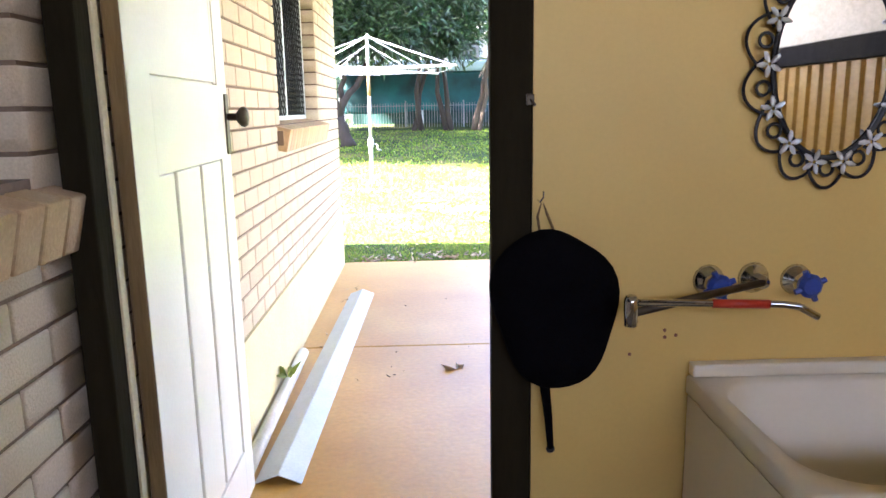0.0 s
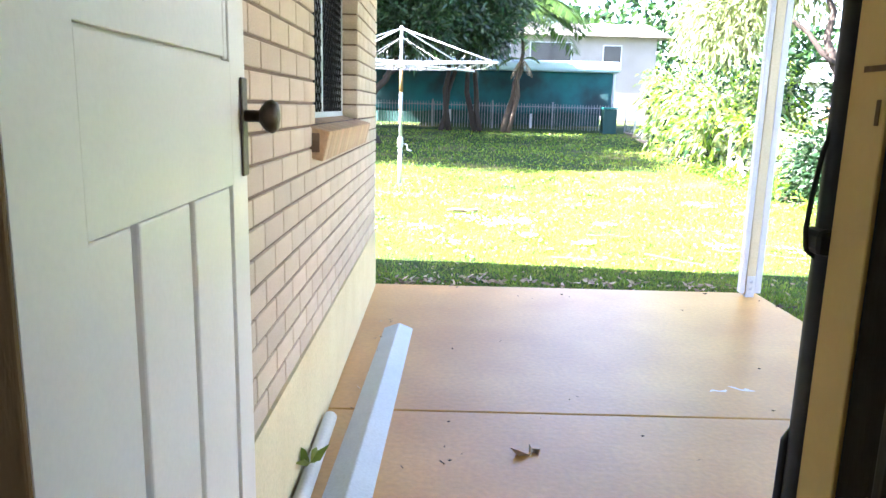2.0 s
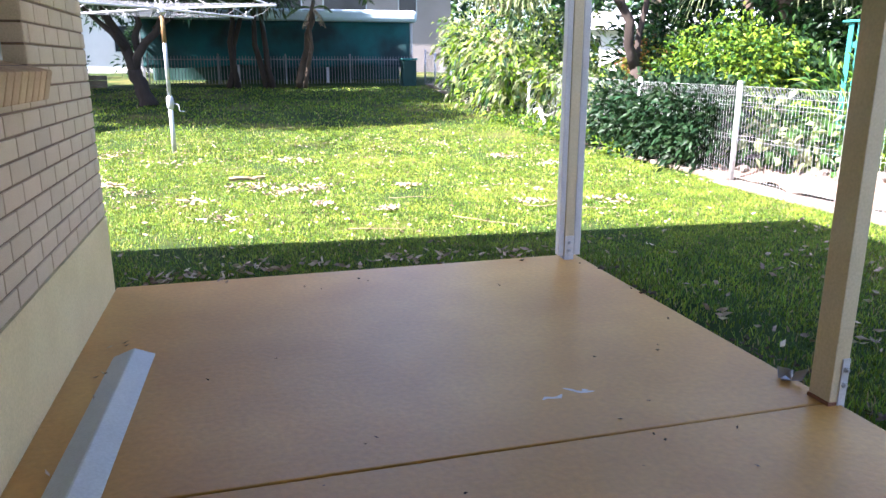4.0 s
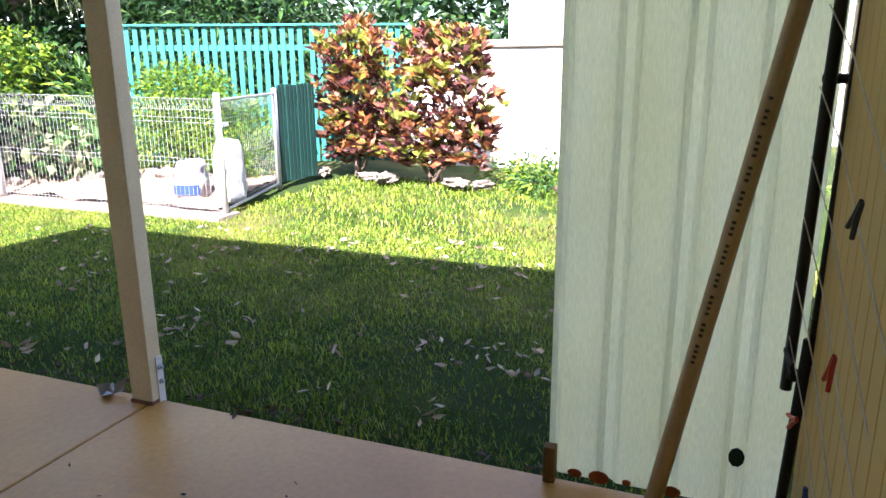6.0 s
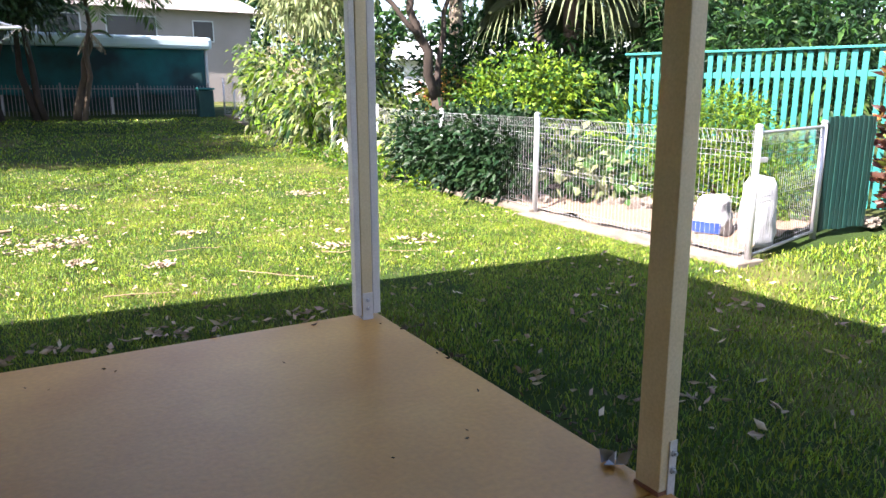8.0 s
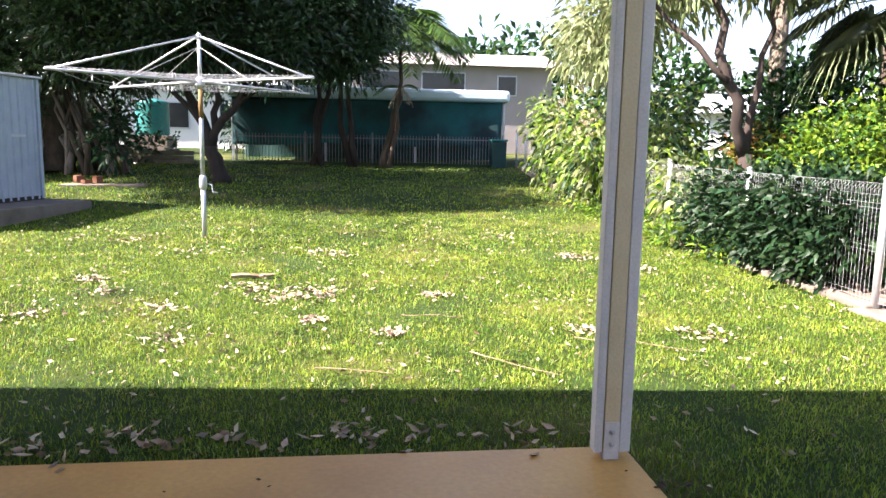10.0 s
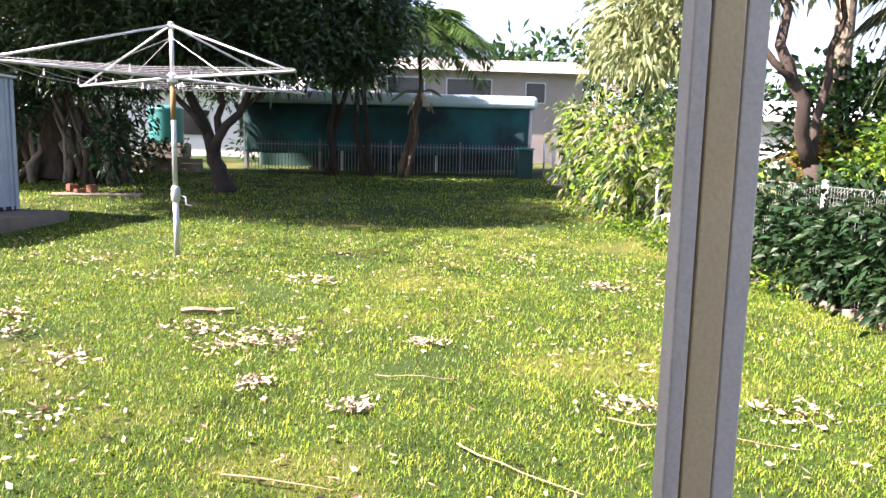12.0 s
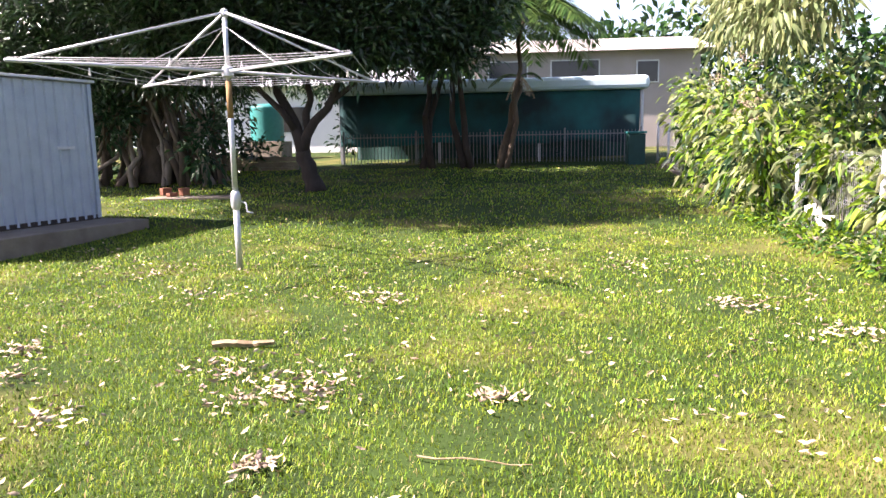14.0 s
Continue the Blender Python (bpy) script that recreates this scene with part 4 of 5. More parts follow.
# ---- white block wall and neighbour's building ----
bw = tagged(thing("garden_wall", "white painted concrete block wall with a grey capping", "wall", pose(10.35, -5.2, 0)))
part("core", box(0.012, 0.17, 0.0, 4.9, -0.1, 1.56), M_WBLOCK, bw)
part("capping", box(-0.04, 0.21, -0.02, 4.92, 1.562, 1.66, 0.008), M_CONC, bw, "grey concrete capping")
bme = finish(box(0, 0.01, 0.004, 0.386, 0.004, 0.186, 0.004), "block", M_WBLOCK)
for r in range(8):
    for c in range(13):
        y = c * 0.39 - (0.195 if r % 2 else 0)
        if 0 <= y and y + 0.39 <= 4.9:
            o = new("block", bme)
            o.parent, o.location = bw, (0.0, y, r * 0.19 + 0.03)
nb = thing("neighbour_house", "white rendered neighbour's house behind the block wall", "house", pose(14.5, -8.0, 0))
part("wall", box(0, 6, 0, 7.4, -0.1, 3.6), M_WWALL, nb)
part("roof", box(-0.5, 6.5, -0.5, 7.9, 3.61, 3.8), M_ROOF, nb)
part("window", box(-0.02, -0.001, 2.0, 3.2, 1.6, 2.7), M_GLASS, nb)

# ---- back boundary: picket fence, shade cloth, houses ----
BY = 21.2
bf = thing("back_fence", "white metal palisade fence in front of the neighbour's carport", "fence", pose(-2.1, BY, 0.50))
n = 86
# White pickets get a grey colour in place of the tree's shade.
pk = finish(tube([(0, 0, 0.04), (0, 0, 1.12)], 0.011, 6), "picket", M_SHADED_PICKET)
for k in range(n):
    o = new("picket", pk)
    o.parent, o.location = bf, (k * 8.85 / n, 0, 0.0)
for z in (0.15, 1.0):
    part("rail", box(0, 8.85, -0.015, 0.015, z, z + 0.03), M_SHADED_PICKET, bf)
for k in range(5):
    part("post", box(k * 2.2 - 0.025, k * 2.2 + 0.025, -0.025, 0.025, -0.2, 1.2, 0.004), M_SHADED_PICKET, bf)


def cloth(name, x0, x1, y, z0, z1, material, label, cat, amp=0.05, nx=60, nz=14, seed=1):
    rg = np.random.default_rng(seed)
    X, Z = np.meshgrid(np.linspace(x0, x1, nx), np.linspace(z0, z1, nz))
    ph = rg.uniform(0, 6, 4)
    Y = y + amp * (np.sin(2.1 * X + ph[0]) * 0.6 + np.sin(5.3 * X + ph[1] + 1.2 * Z) * 0.4 + np.sin(1.1 * X + 3 * Z + ph[2]) * 0.5)
    Zs = Z - 0.12 * np.abs(np.sin(X * 0.75 + ph[3])) * (z1 - Z) / (z1 - z0)
    i = (np.arange(nz - 1)[:, None] * nx + np.arange(nx - 1)[None]).ravel()
    me = mesh_np(name, np.stack([X, Y, Zs], -1).reshape(-1, 3), np.stack([i, i + 1, i + nx + 1, i + nx], 1), material)
    me.polygons.foreach_set("use_smooth", [True] * len(me.polygons))
    o = new(name, me)
    sol = o.modifiers.new("thick", "SOLIDIFY")
    sol.thickness = 0.004
    return tagged(o, label, cat)


cloth("shade_cloth", -2.3, 6.75, BY + 0.5, 1.35, 2.80, M_SHADE, "sagging teal shade cloth hung along the carport", "shade cloth")
# Added dark sheet in place of the carport's deep shade behind the fence.
cloth("shade_cloth", -2.3, 6.9, BY + 3.0, 0.5, 2.75, M_DGREEN, "dark green sheet standing in for the carport's shaded interior", "shade cloth", 0.1, seed=4)
cp = thing("carport", "low carport with a pale blue-white roof edge", "carport", pose(-2.4, BY + 0.3, -0.26))
part("roof", box(0, 9.4, 0.0, 3.6, 3.06, 3.46, 0.12), M_CARPORT, cp, "pale blue-white metal roof edge")
for k in range(4):
    part("post", box(k * 3.05 + 0.05, k * 3.05 + 0.13, 0.3, 0.38, 0.6, 3.05), M_GALV, cp)


def far_house(name, label, m, w, d, h, wins, roofmat=None, wallmat=None):
    t = thing(name, label, "house", m)
    part("wall", box(0, w, 0, d, -1.5, h), wallmat or M_WWALL, t)
    bm = bmesh.new()
    vs = [bm.verts.new(p) for p in ((-0.6, -0.6, h), (w + 0.6, -0.6, h), (w + 0.6, d + 0.6, h), (-0.6, d + 0.6, h), (-0.6, d / 2, h + 1.1), (w + 0.6, d / 2, h + 1.1))]
    for q in ((0, 1, 5, 4), (2, 3, 4, 5), (0, 4, 3), (1, 2, 5), (0, 3, 2, 1)):
        bm.faces.new([vs[i] for i in q])
    part("roof", bm, roofmat or M_ROOF, t)
    for x0, x1, z0, z1 in wins:
        wn_ = part("window", box(x0, x1, -0.06, -0.005, z0, z1, 0.01), M_ALU, t)
        part("pane", box(x0 + 0.06, x1 - 0.06, -0.075, -0.062, z0 + 0.06, z1 - 0.06), M_GLASS, wn_)
    return t


far_house("neighbour_house", "long grey-beige neighbour's house beyond the carport", pose(1.5, 33.0, 0.9), 10.0, 8, 4.3, ((0.6, 2.4, 2.9, 4.0), (3.4, 5.6, 2.8, 4.0), (7.2, 8.2, 2.9, 3.9)), M_GREIGE, M_GREIGE)
far_house("neighbour_house", "white neighbour's house behind the mango tree", pose(-14, 34.0, 0.9), 11.5, 8, 3.2, ((1.5, 3.2, 1.0, 2.3), (6.0, 7.6, 1.0, 2.3), (9.0, 10.5, 1.0, 2.3)))
far_house("neighbour_house", "pale neighbour's house far behind the garden shrubs", pose(17, 27, 0.3, 0, 0, -30), 12, 8, 2.6, ((1.5, 3.2, 1.0, 2.2), (6.0, 7.6, 1.0, 2.2)))
tank = thing("water_tank", "round green metal rainwater tank on a low stand", "water tank", pose(-6.0, 26.0, 1.5))
part("drum", lathe([(0.58, 0), (0.6, 0.02)] + [(0.6 + 0.012 * (k % 2), 0.05 + 0.06 * k) for k in range(20)] + [(0.6, 1.26), (0.3, 1.36)], 28), M_TEAL, tank, "", True)
part("stand", box(-0.7, 0.7, -0.7, 0.7, -0.9, -0.01, 0.01), M_CONC, tank)
steps = thing("timber_edging", "grey weathered timber sleeper edging under the trees", "retaining edge", pose(-6.2, 20.0, 0.58))
for k in range(3):
    part("sleeper", box(0.0, 3.0, k * 0.02, k * 0.02 + 0.1, k * 0.15, k * 0.15 + 0.14, 0.008), M_CONC, steps)
bin_ = thing("wheelie_bin", "dark green rubbish bin standing in the fence corner", "bin", pose(6.4, 20.4, 0.50))
part("body", box(-0.24, 0.24, -0.24, 0.24, 0.06, 0.98, 0.03), M_DGREEN, bin_)
part("lid", box(-0.27, 0.27, -0.29, 0.27, 0.985, 1.05, 0.02), M_TEAL, bin_)
for sx in (-0.2, 0.2):
    part("wheel", lathe([(0.09, -0.02), (0.09, 0.02)], 14, m=pose(sx, 0.24, 0.09, 0, 90, 0)), M_BLACK, bin_)


# ---- plants ----
def crown(rng, blobs, n, length, width, droop, density_surface=0.6, up=0.2):
    """Leaf corners and triangles for a crown of uneven blobs (x, y, z, rx, ry, rz)."""
    vol = np.array([b[3] * b[4] * b[5] for b in blobs]) ** 0.67
    cnt = np.maximum((n * vol / vol.sum()).astype(int), 20)
    C, W = [], []
    for b, k in zip(blobs, cnt):
        clumps = max(4, k // 16)
        u = rng.normal(size=(clumps, 3))
        u /= np.linalg.norm(u, axis=1, keepdims=True)
        r = rng.uniform(density_surface, 1.05, clumps)[:, None]
        c = np.array(b[:3]) + u * r * np.array(b[3:])
        idx = rng.integers(0, clumps, k)
        sp = rng.normal(size=(k, 3)) * length * 0.75
        C.append(c[idx] + sp)
        W.append(u[idx] * 0.5 + sp / (length * 1.2) + rng.normal(size=(k, 3)) * 0.35 + np.array([0, 0, up]))
    return leaves(rng, np.concatenate(C), np.concatenate(W), length, width, droop)


def crown_part(parent, rng, blobs, n, length, width, droop, material, label="", name="crown", **kw):
    v, f = crown(rng, blobs, n, length, width, droop, **kw)
    mats = None
    if isinstance(material, (list, tuple)):
        mats = np.repeat(rng.choice(len(material), len(v) // 5, p=kw_p(material)), 4)
    o = new(name, mesh_np(name, v, f, material, mats))
    o.parent = parent
    return tagged(o, label)


def kw_p(material):
    return {2: [0.6, 0.4], 3: [0.42, 0.36, 0.22]}[len(material)]


def limb_path(rng, a, b, n=6, wob=0.12):
    a, b = Vector(a), Vector(b)
    L = (b - a).length
    return [a.lerp(b, k / (n - 1)) + (Vector(rng.normal(size=3).tolist()) * (wob * L * 0.25) if 0 < k < n - 1 else Vector()) for k in range(n)]


def tree(name, label, base, limbs, blobs, n, leaf, bark, material, seed, rad=0.16, **kw):
    """A trunk with tapered limbs and a crown of leaf clumps; all places relative to the base."""
    rg = np.random.default_rng(seed)
    t = thing(name, label, "tree", pose(base[0], base[1], float(gz(base[0], base[1])) - 0.03))
    trunk = None
    for k, (a, b, r0, r1) in enumerate(limbs):
        pts = limb_path(rg, a, b)
        rr = np.linspace(r0, r1, len(pts))
        if k == 0:
            rr[0] *= 1.35
        o = part("trunk" if k == 0 else "limb", tube(pts, list(rr), 9), bark, t, "", True)
    crown_part(t, rg, blobs, n, leaf[0], leaf[1], leaf[2], material, **kw)
    return t


# big mango tree behind the hoist
# Its mostly unseen outer crown blobs are added to shade lawn and back fence.
tree("mango_tree", "broad dark mango tree with a forked leaning trunk", (-1.62, 15.4),
     [((0.1, 0, 0), (-0.15, 0, 0.95), 0.2, 0.17), ((-0.15, 0, 0.9), (-0.75, 0.2, 2.6), 0.15, 0.09), ((-0.12, 0, 0.95), (0.75, 0.0, 2.5), 0.12, 0.07), ((-0.1, 0, 1.0), (0.05, 0.3, 2.8), 0.1, 0.06), ((-0.3, 0, 1.4), (-1.8, -0.2, 3.0), 0.08, 0.04), ((0.4, 0, 1.9), (1.8, 0.1, 3.0), 0.07, 0.04)],
     [(-0.2, 0.3, 4.3, 2.6, 2.0, 1.7), (1.9, 0.4, 4.2, 1.9, 1.7, 1.6), (-2.4, 0.0, 4.4, 2.2, 1.8, 1.8), (0.4, 0.2, 6.0, 3.0, 2.2, 1.6), (3.1, 0.5, 3.35, 1.1, 1.0, 0.8), (3.4, 0.6, 4.6, 1.3, 1.3, 1.3), (0.6, 4.6, 5.6, 2.8, 1.5, 1.6), (-2.6, 4.2, 5.2, 2.4, 1.5, 1.6), (-1.2, 5.6, 6.6, 3.0, 1.4, 1.4), (-0.8, -0.6, 3.4, 1.6, 1.0, 0.9), (1.2, -0.5, 3.3, 1.5, 0.9, 0.8), (-2.4, -5.4, 6.2, 2.0, 1.7, 1.1), (-0.6, -5.2, 6.4, 1.8, 1.6, 1.1), (-4.4, -4.2, 6.0, 1.8, 1.8, 1.2), (-1.0, -3.0, 6.2, 2.4, 1.8, 1.2), (-3.4, -2.2, 6.0, 2.0, 1.8, 1.2), (-5.6, -1.5, 5.6, 1.8, 1.8, 1.3)],
     165000, (0.21, 0.06, 0.25), M_DARKBARK, M_MANGO, 11, density_surface=0.35)
# fig with hanging roots, further left
fig = tree("fig_tree", "old fig tree with a mass of hanging aerial roots", (-6.3, 17.6),
     [((0, 0, 0), (0.1, 0, 2.4), 0.42, 0.32), ((0, 0, 1.8), (-1.6, 0, 3.8), 0.2, 0.1), ((0.1, 0, 1.9), (1.5, 0.2, 3.7), 0.2, 0.1)],
     [(-0.4, 0, 4.6, 2.6, 2.0, 1.8), (2.0, -0.4, 4.1, 1.8, 1.5, 1.6), (-3.0, -0.5, 4.0, 2.2, 1.8, 1.8), (0.6, 0.3, 6.2, 3.2, 2.2, 1.5), (1.1, -1.1, 2.9, 1.5, 0.7, 0.8), (-1.3, -1.2, 2.7, 1.2, 0.8, 0.9), (-2.8, -2.6, 3.1, 1.3, 1.2, 1.0), (2.6, -0.9, 2.6, 0.7, 0.6, 0.5)],
     58000, (0.19, 0.06, 0.25), M_BARK, M_MANGO, 12, density_surface=0.35)
rg = np.random.default_rng(31)
for k in range(46):
    x0, y0 = rg.uniform(-1.7, 2.0), rg.uniform(-0.9, 0.5)
    top = (x0 * 0.55 + rg.normal() * 0.2, y0 * 0.5, rg.uniform(1.4, 2.9))
    part("aerial_root", tube(limb_path(rg, (x0, y0, -0.1), top, 5, 0.25), list(np.linspace(rg.uniform(0.05, 0.12), 0.025, 5)), 6), M_BARK if k % 3 else M_PALE_BARK, fig, "", True)
climber = crown_part(fig, rg, [(1.9, -1.3, 0.9, 0.35, 0.3, 0.7), (-0.4, -1.2, 1.6, 0.5, 0.3, 0.6)], 600, 0.22, 0.09, 0.3, M_DARK, "dark climbing leaves on the roots", "climber")
tagged(climber, "dark climbing leaves on the roots", kind="stuff")


def feather_palm(name, label, base, h, n, length, seed, lean=(0.1, 0), mat_=None, trunk_r=0.09, dead=True):
    rg = np.random.default_rng(seed)
    t = thing(name, label, "palm", pose(base[0], base[1], float(gz(base[0], base[1])) - 0.03))
    top = Vector((lean[0], lean[1], h))
    part("trunk", tube(limb_path(rg, (0, 0, 0), top, 7, 0.06), list(np.linspace(trunk_r * 1.4, trunk_r * 0.8, 7)), 9), M_BARK, t, "", True)

    def frond(a, el, L, material, nm, lab=""):
        d = Vector((math.cos(a), math.sin(a), 0))
        pts = []
        for k in range(13):
            u = k / 12
            pts.append(top + d * (L * (u * math.cos(el) + 0.05)) + Vector((0, 0, L * (u * math.sin(el) - 0.75 * u * u))))
        V, F = [], []
        for k in range(1, 12):
            p, w = pts[k], (pts[k + 1] - pts[k]).normalized()
            s = w.cross(Vector((0, 0, 1))).normalized()
            for sg in (-1, 1):
                for q in range(4):
                    ll = L * 0.36 * math.sin(math.pi * (0.12 + 0.8 * (k + q * 0.25) / 12)) * rg.uniform(0.8, 1.15)
                    b0 = p + w * (q * 0.02 * L)
                    tip = b0 + (s * sg * 0.8 + w * 0.55 + Vector((0, 0, -0.25 - 0.25 * rg.random()))) * ll
                    m = b0.lerp(tip, 0.5) + Vector((0, 0, 0.06 * ll))
                    i = len(V)
                    V += [tuple(b0), tuple(m + w * 0.013 * L), tuple(tip), tuple(m - w * 0.013 * L)]
                    F += [(i, i + 1, i + 2, i + 3)]
        st = part("frond_stem" if nm == "frond" else "dead_stem", tube(pts, list(np.linspace(0.022, 0.004, 13)), 5), M_YPALM if nm == "frond" else M_DEAD, t)
        o = new(nm, mesh_np(nm, np.array(V), np.array(F), material))
        o.parent = st
        tagged(o, lab)
    for k in range(n):
        frond(2 * math.pi * k / n + rg.uniform(-0.2, 0.2), rg.uniform(0.25, 1.25), length * rg.uniform(0.8, 1.1), mat_ or M_YPALM, "frond")
    if dead:
        for k in range(4):
            frond(2 * math.pi * k / 4 + 0.5, rg.uniform(-0.9, -0.4), length * 0.55, M_DEAD, "dead_frond", "dry drooping dead frond")
    return t


feather_palm("feather_palm", "young feathery palm with a thin leaning trunk and dead fronds", (2.78, 19.6), 4.0, 34, 2.5, 21, (0.5, 0), M_GPALM, 0.06, False)
feather_palm("feather_palm", "small palm sprouting beside the back fence", (2.6, 19.8), 2.5, 2, 0.9, 22, (0.55, -0.1))
for k, (bx, tx, h) in enumerate(((0.7, 0.5, 3.4), (1.6, 1.0, 3.3), (1.8, 1.4, 3.5), (0.4, 1.0, 3.2))):
    t = thing("thin_tree_trunk", "thin dark tree trunk beside the back fence", "tree trunk", pose(bx, 19.8, float(gz(bx, 19.8))), group="thin trunks by the back fence")
    part("trunk", tube(limb_path(np.random.default_rng(60 + k), (0, 0, -0.05), (tx - bx, 0, h), 6, 0.08), list(np.linspace(0.11, 0.05, 6)), 8), M_DARKBARK, t, "", True)


def bush(name, label, base, blobs, n, leaf, material, seed, cat="shrub", **kw):
    rg = np.random.default_rng(seed)
    t = thing(name, label, cat, pose(base[0], base[1], float(gz(base[0], base[1])) - 0.02))
    for b in blobs[:5]:
        part("stem", tube(limb_path(rg, (rg.normal() * 0.05, rg.normal() * 0.05, 0), (b[0] * 0.8, b[1] * 0.8, b[2] * 0.9), 5, 0.2), list(np.linspace(0.03, 0.012, 5)), 6), M_BARK, t)
    crown_part(t, rg, blobs, n, leaf[0], leaf[1], leaf[2], material, name="foliage", **kw)
    return t


# pale overhanging shrubs on the right boundary
tree("overhanging_tree", "leaning tree with pale drooping leaves over the fence", (7.25, 6.6),
     [((0, 0, 0), (0.1, 0.2, 1.3), 0.11, 0.1), ((0.1, 0.2, 1.25), (-0.35, 0.1, 2.5), 0.095, 0.07), ((-0.35, 0.1, 2.45), (-0.2, 1.2, 4.2), 0.07, 0.04), ((-0.3, 0.1, 2.3), (-1.3, 0.8, 3.6), 0.05, 0.025), ((0.1, 0.2, 1.4), (0.7, 0.9, 3.6), 0.06, 0.03)],
     [(-0.9, 1.2, 3.9, 1.1, 1.3, 0.9), (0.1, 1.8, 4.6, 1.4, 1.6, 1.0), (-1.2, 2.4, 3.2, 0.9, 1.1, 0.8), (-0.6, 3.4, 4.2, 1.2, 1.4, 1.0), (0.9, 0.6, 4.4, 1.0, 1.1, 0.9), (-0.9, 4.4, 3.4, 0.9, 1.2, 0.8), (0.2, -0.3, 4.7, 1.0, 0.9, 0.7)],
     9500, (0.19, 0.062, 0.45), M_DARKBARK, M_GUM, 13, density_surface=0.3, up=-0.3)
for k, (bx, by, s, hh) in enumerate(((6.8, 7.3, 0.42, 1.25), (6.75, 8.6, 0.5, 1.6), (6.4, 10.3, 0.62, 1.95), (6.55, 11.8, 0.7, 2.1), (6.6, 13.4, 0.75, 2.3), (6.9, 15.2, 0.8, 2.3), (7.4, 9.4, 0.9, 2.6), (7.6, 12.4, 1.0, 2.8), (7.5, 17.5, 0.9, 2.4))):
    bush("flowering_shrub", "tall pale-leaved flowering shrub spilling through the wire fence", (bx, by),
         [(0, 0, hh * 0.75, s * 0.9, s, hh * 0.28), (0.1, 0.3, hh * 0.45, s * 0.8, s * 0.9, hh * 0.3), (-0.15, -0.25, hh * 0.5, s * 0.7, s * 0.7, hh * 0.3), (0, 0.1, hh * 0.15, s * 0.8, s, hh * 0.15)],
         # The dark leaves in this mix stand in for shaded gaps inside the shrub.
         950, (0.20, 0.075, 0.5), [M_GUM, M_LIME, M_DARK], 40 + k, density_surface=0.35, up=-0.05)
rg = np.random.default_rng(77)
for k in range(10):
    bx, by, bz = 6.2 + rg.uniform(-0.3, 0.4), rg.uniform(8, 14), rg.uniform(1.5, 3.4)
    v, f = crown(rg, [(0, 0, 0, 0.18, 0.18, 0.12)], 160, 0.03, 0.022, 0.1)
    o = tagged(new("flower_cluster", mesh_np("flower_cluster", v, f, M_DEAD)), "cluster of dry pale seed flowers on the shrub", "flower cluster", "seed flower clusters", "stuff")
    o.location = (bx, by, bz)

pale = thing("pale_leaf", "large bleached white leaf caught on the wire fence", "leaf", pose(6.34, 8.35, 0.42))
v, f = leaves(np.random.default_rng(9), np.zeros((4, 3)), np.array([[-0.2, -1, 0.1], [-0.3, -0.8, -0.5], [-0.2, 0.7, 0.3], [-0.4, -0.3, 0.6]]), 0.34, 0.17, 0.15, 0.2)
o = new("blade", mesh_np("blade", v, f, M_LILAC))
o.parent = pale

# dark hedge behind the mesh fence
bush("dark_hedge", "dense dark green hedge behind the wire fence", (6.6, 5.5), [(0, y, z, 0.42, 0.5, 0.40) for y in (-2.0, -1.5, -1.0, -0.3, 0.4) for z in (0.33, 0.72)] + [(0.3, -0.8, 0.9, 0.45, 1.2, 0.25)], 12500, (0.12, 0.06, 0.3), [M_DARK, M_HEDGE], 51, "hedge")
bush("dark_shrub", "dense dark undergrowth behind the fig roots", (-5.2, 20.2), [(x, 0, z, 1.3, 0.6, 1.0) for x in (-4.6, -2.6, -0.6) for z in (0.8, 2.2)] + [(1.2, 6.5, 3.2, 1.6, 0.7, 0.9), (2.2, 7.5, 1.2, 0.7, 0.5, 1.1)] + [(0.8, 0.3, 0.4, 0.5, 0.4, 0.4)], 7000, (0.25, 0.09, 0.3), [M_DARK, M_MANGO], 64)
bush("lime_shrub", "bright lime green rounded shrub", (8.7, 6.0), [(0, 0, 1.35, 1.0, 0.9, 0.75), (-0.6, 0.2, 1.0, 0.7, 0.7, 0.6), (0.7, -0.1, 1.1, 0.8, 0.7, 0.7), (0.0, 0.1, 0.6, 1.0, 0.9, 0.5)], 9000, (0.12, 0.055, 0.3), [M_LIME, M_MID], 52)
bush("yellow_shrub", "yellow-orange tinged shrub behind the fence", (8.0, 7.4), [(0, 0, 1.25, 0.5, 0.5, 0.45), (0.1, 0.3, 0.7, 0.55, 0.5, 0.5)], 2500, (0.12, 0.05, 0.3), [M_CROT3, M_CROT2], 53)
bush("dark_shrub", "dark tangled foliage in the shade of palms", (10.4, 6.6), [(0, 0, 1.2, 1.4, 1.2, 1.2), (-1.6, 1.2, 1.3, 1.2, 1.0, 1.3), (0.8, -1.4, 1.3, 1.0, 1.0, 1.3), (-0.6, -1.6, 0.7, 0.9, 0.7, 0.6)], 13000, (0.24, 0.07, 0.35), [M_DARK, M_MID], 54)
bush("dark_shrub", "dark tall garden foliage behind the teal fence", (11.0, 3.4), [(0, 0, 1.6, 0.9, 1.6, 1.3), (0.4, -1.0, 2.2, 0.9, 1.0, 0.9), (0.6, 1.2, 2.6, 1.1, 1.2, 0.9)], 9000, (0.24, 0.06, 0.35), [M_DARK, M_MID], 55)
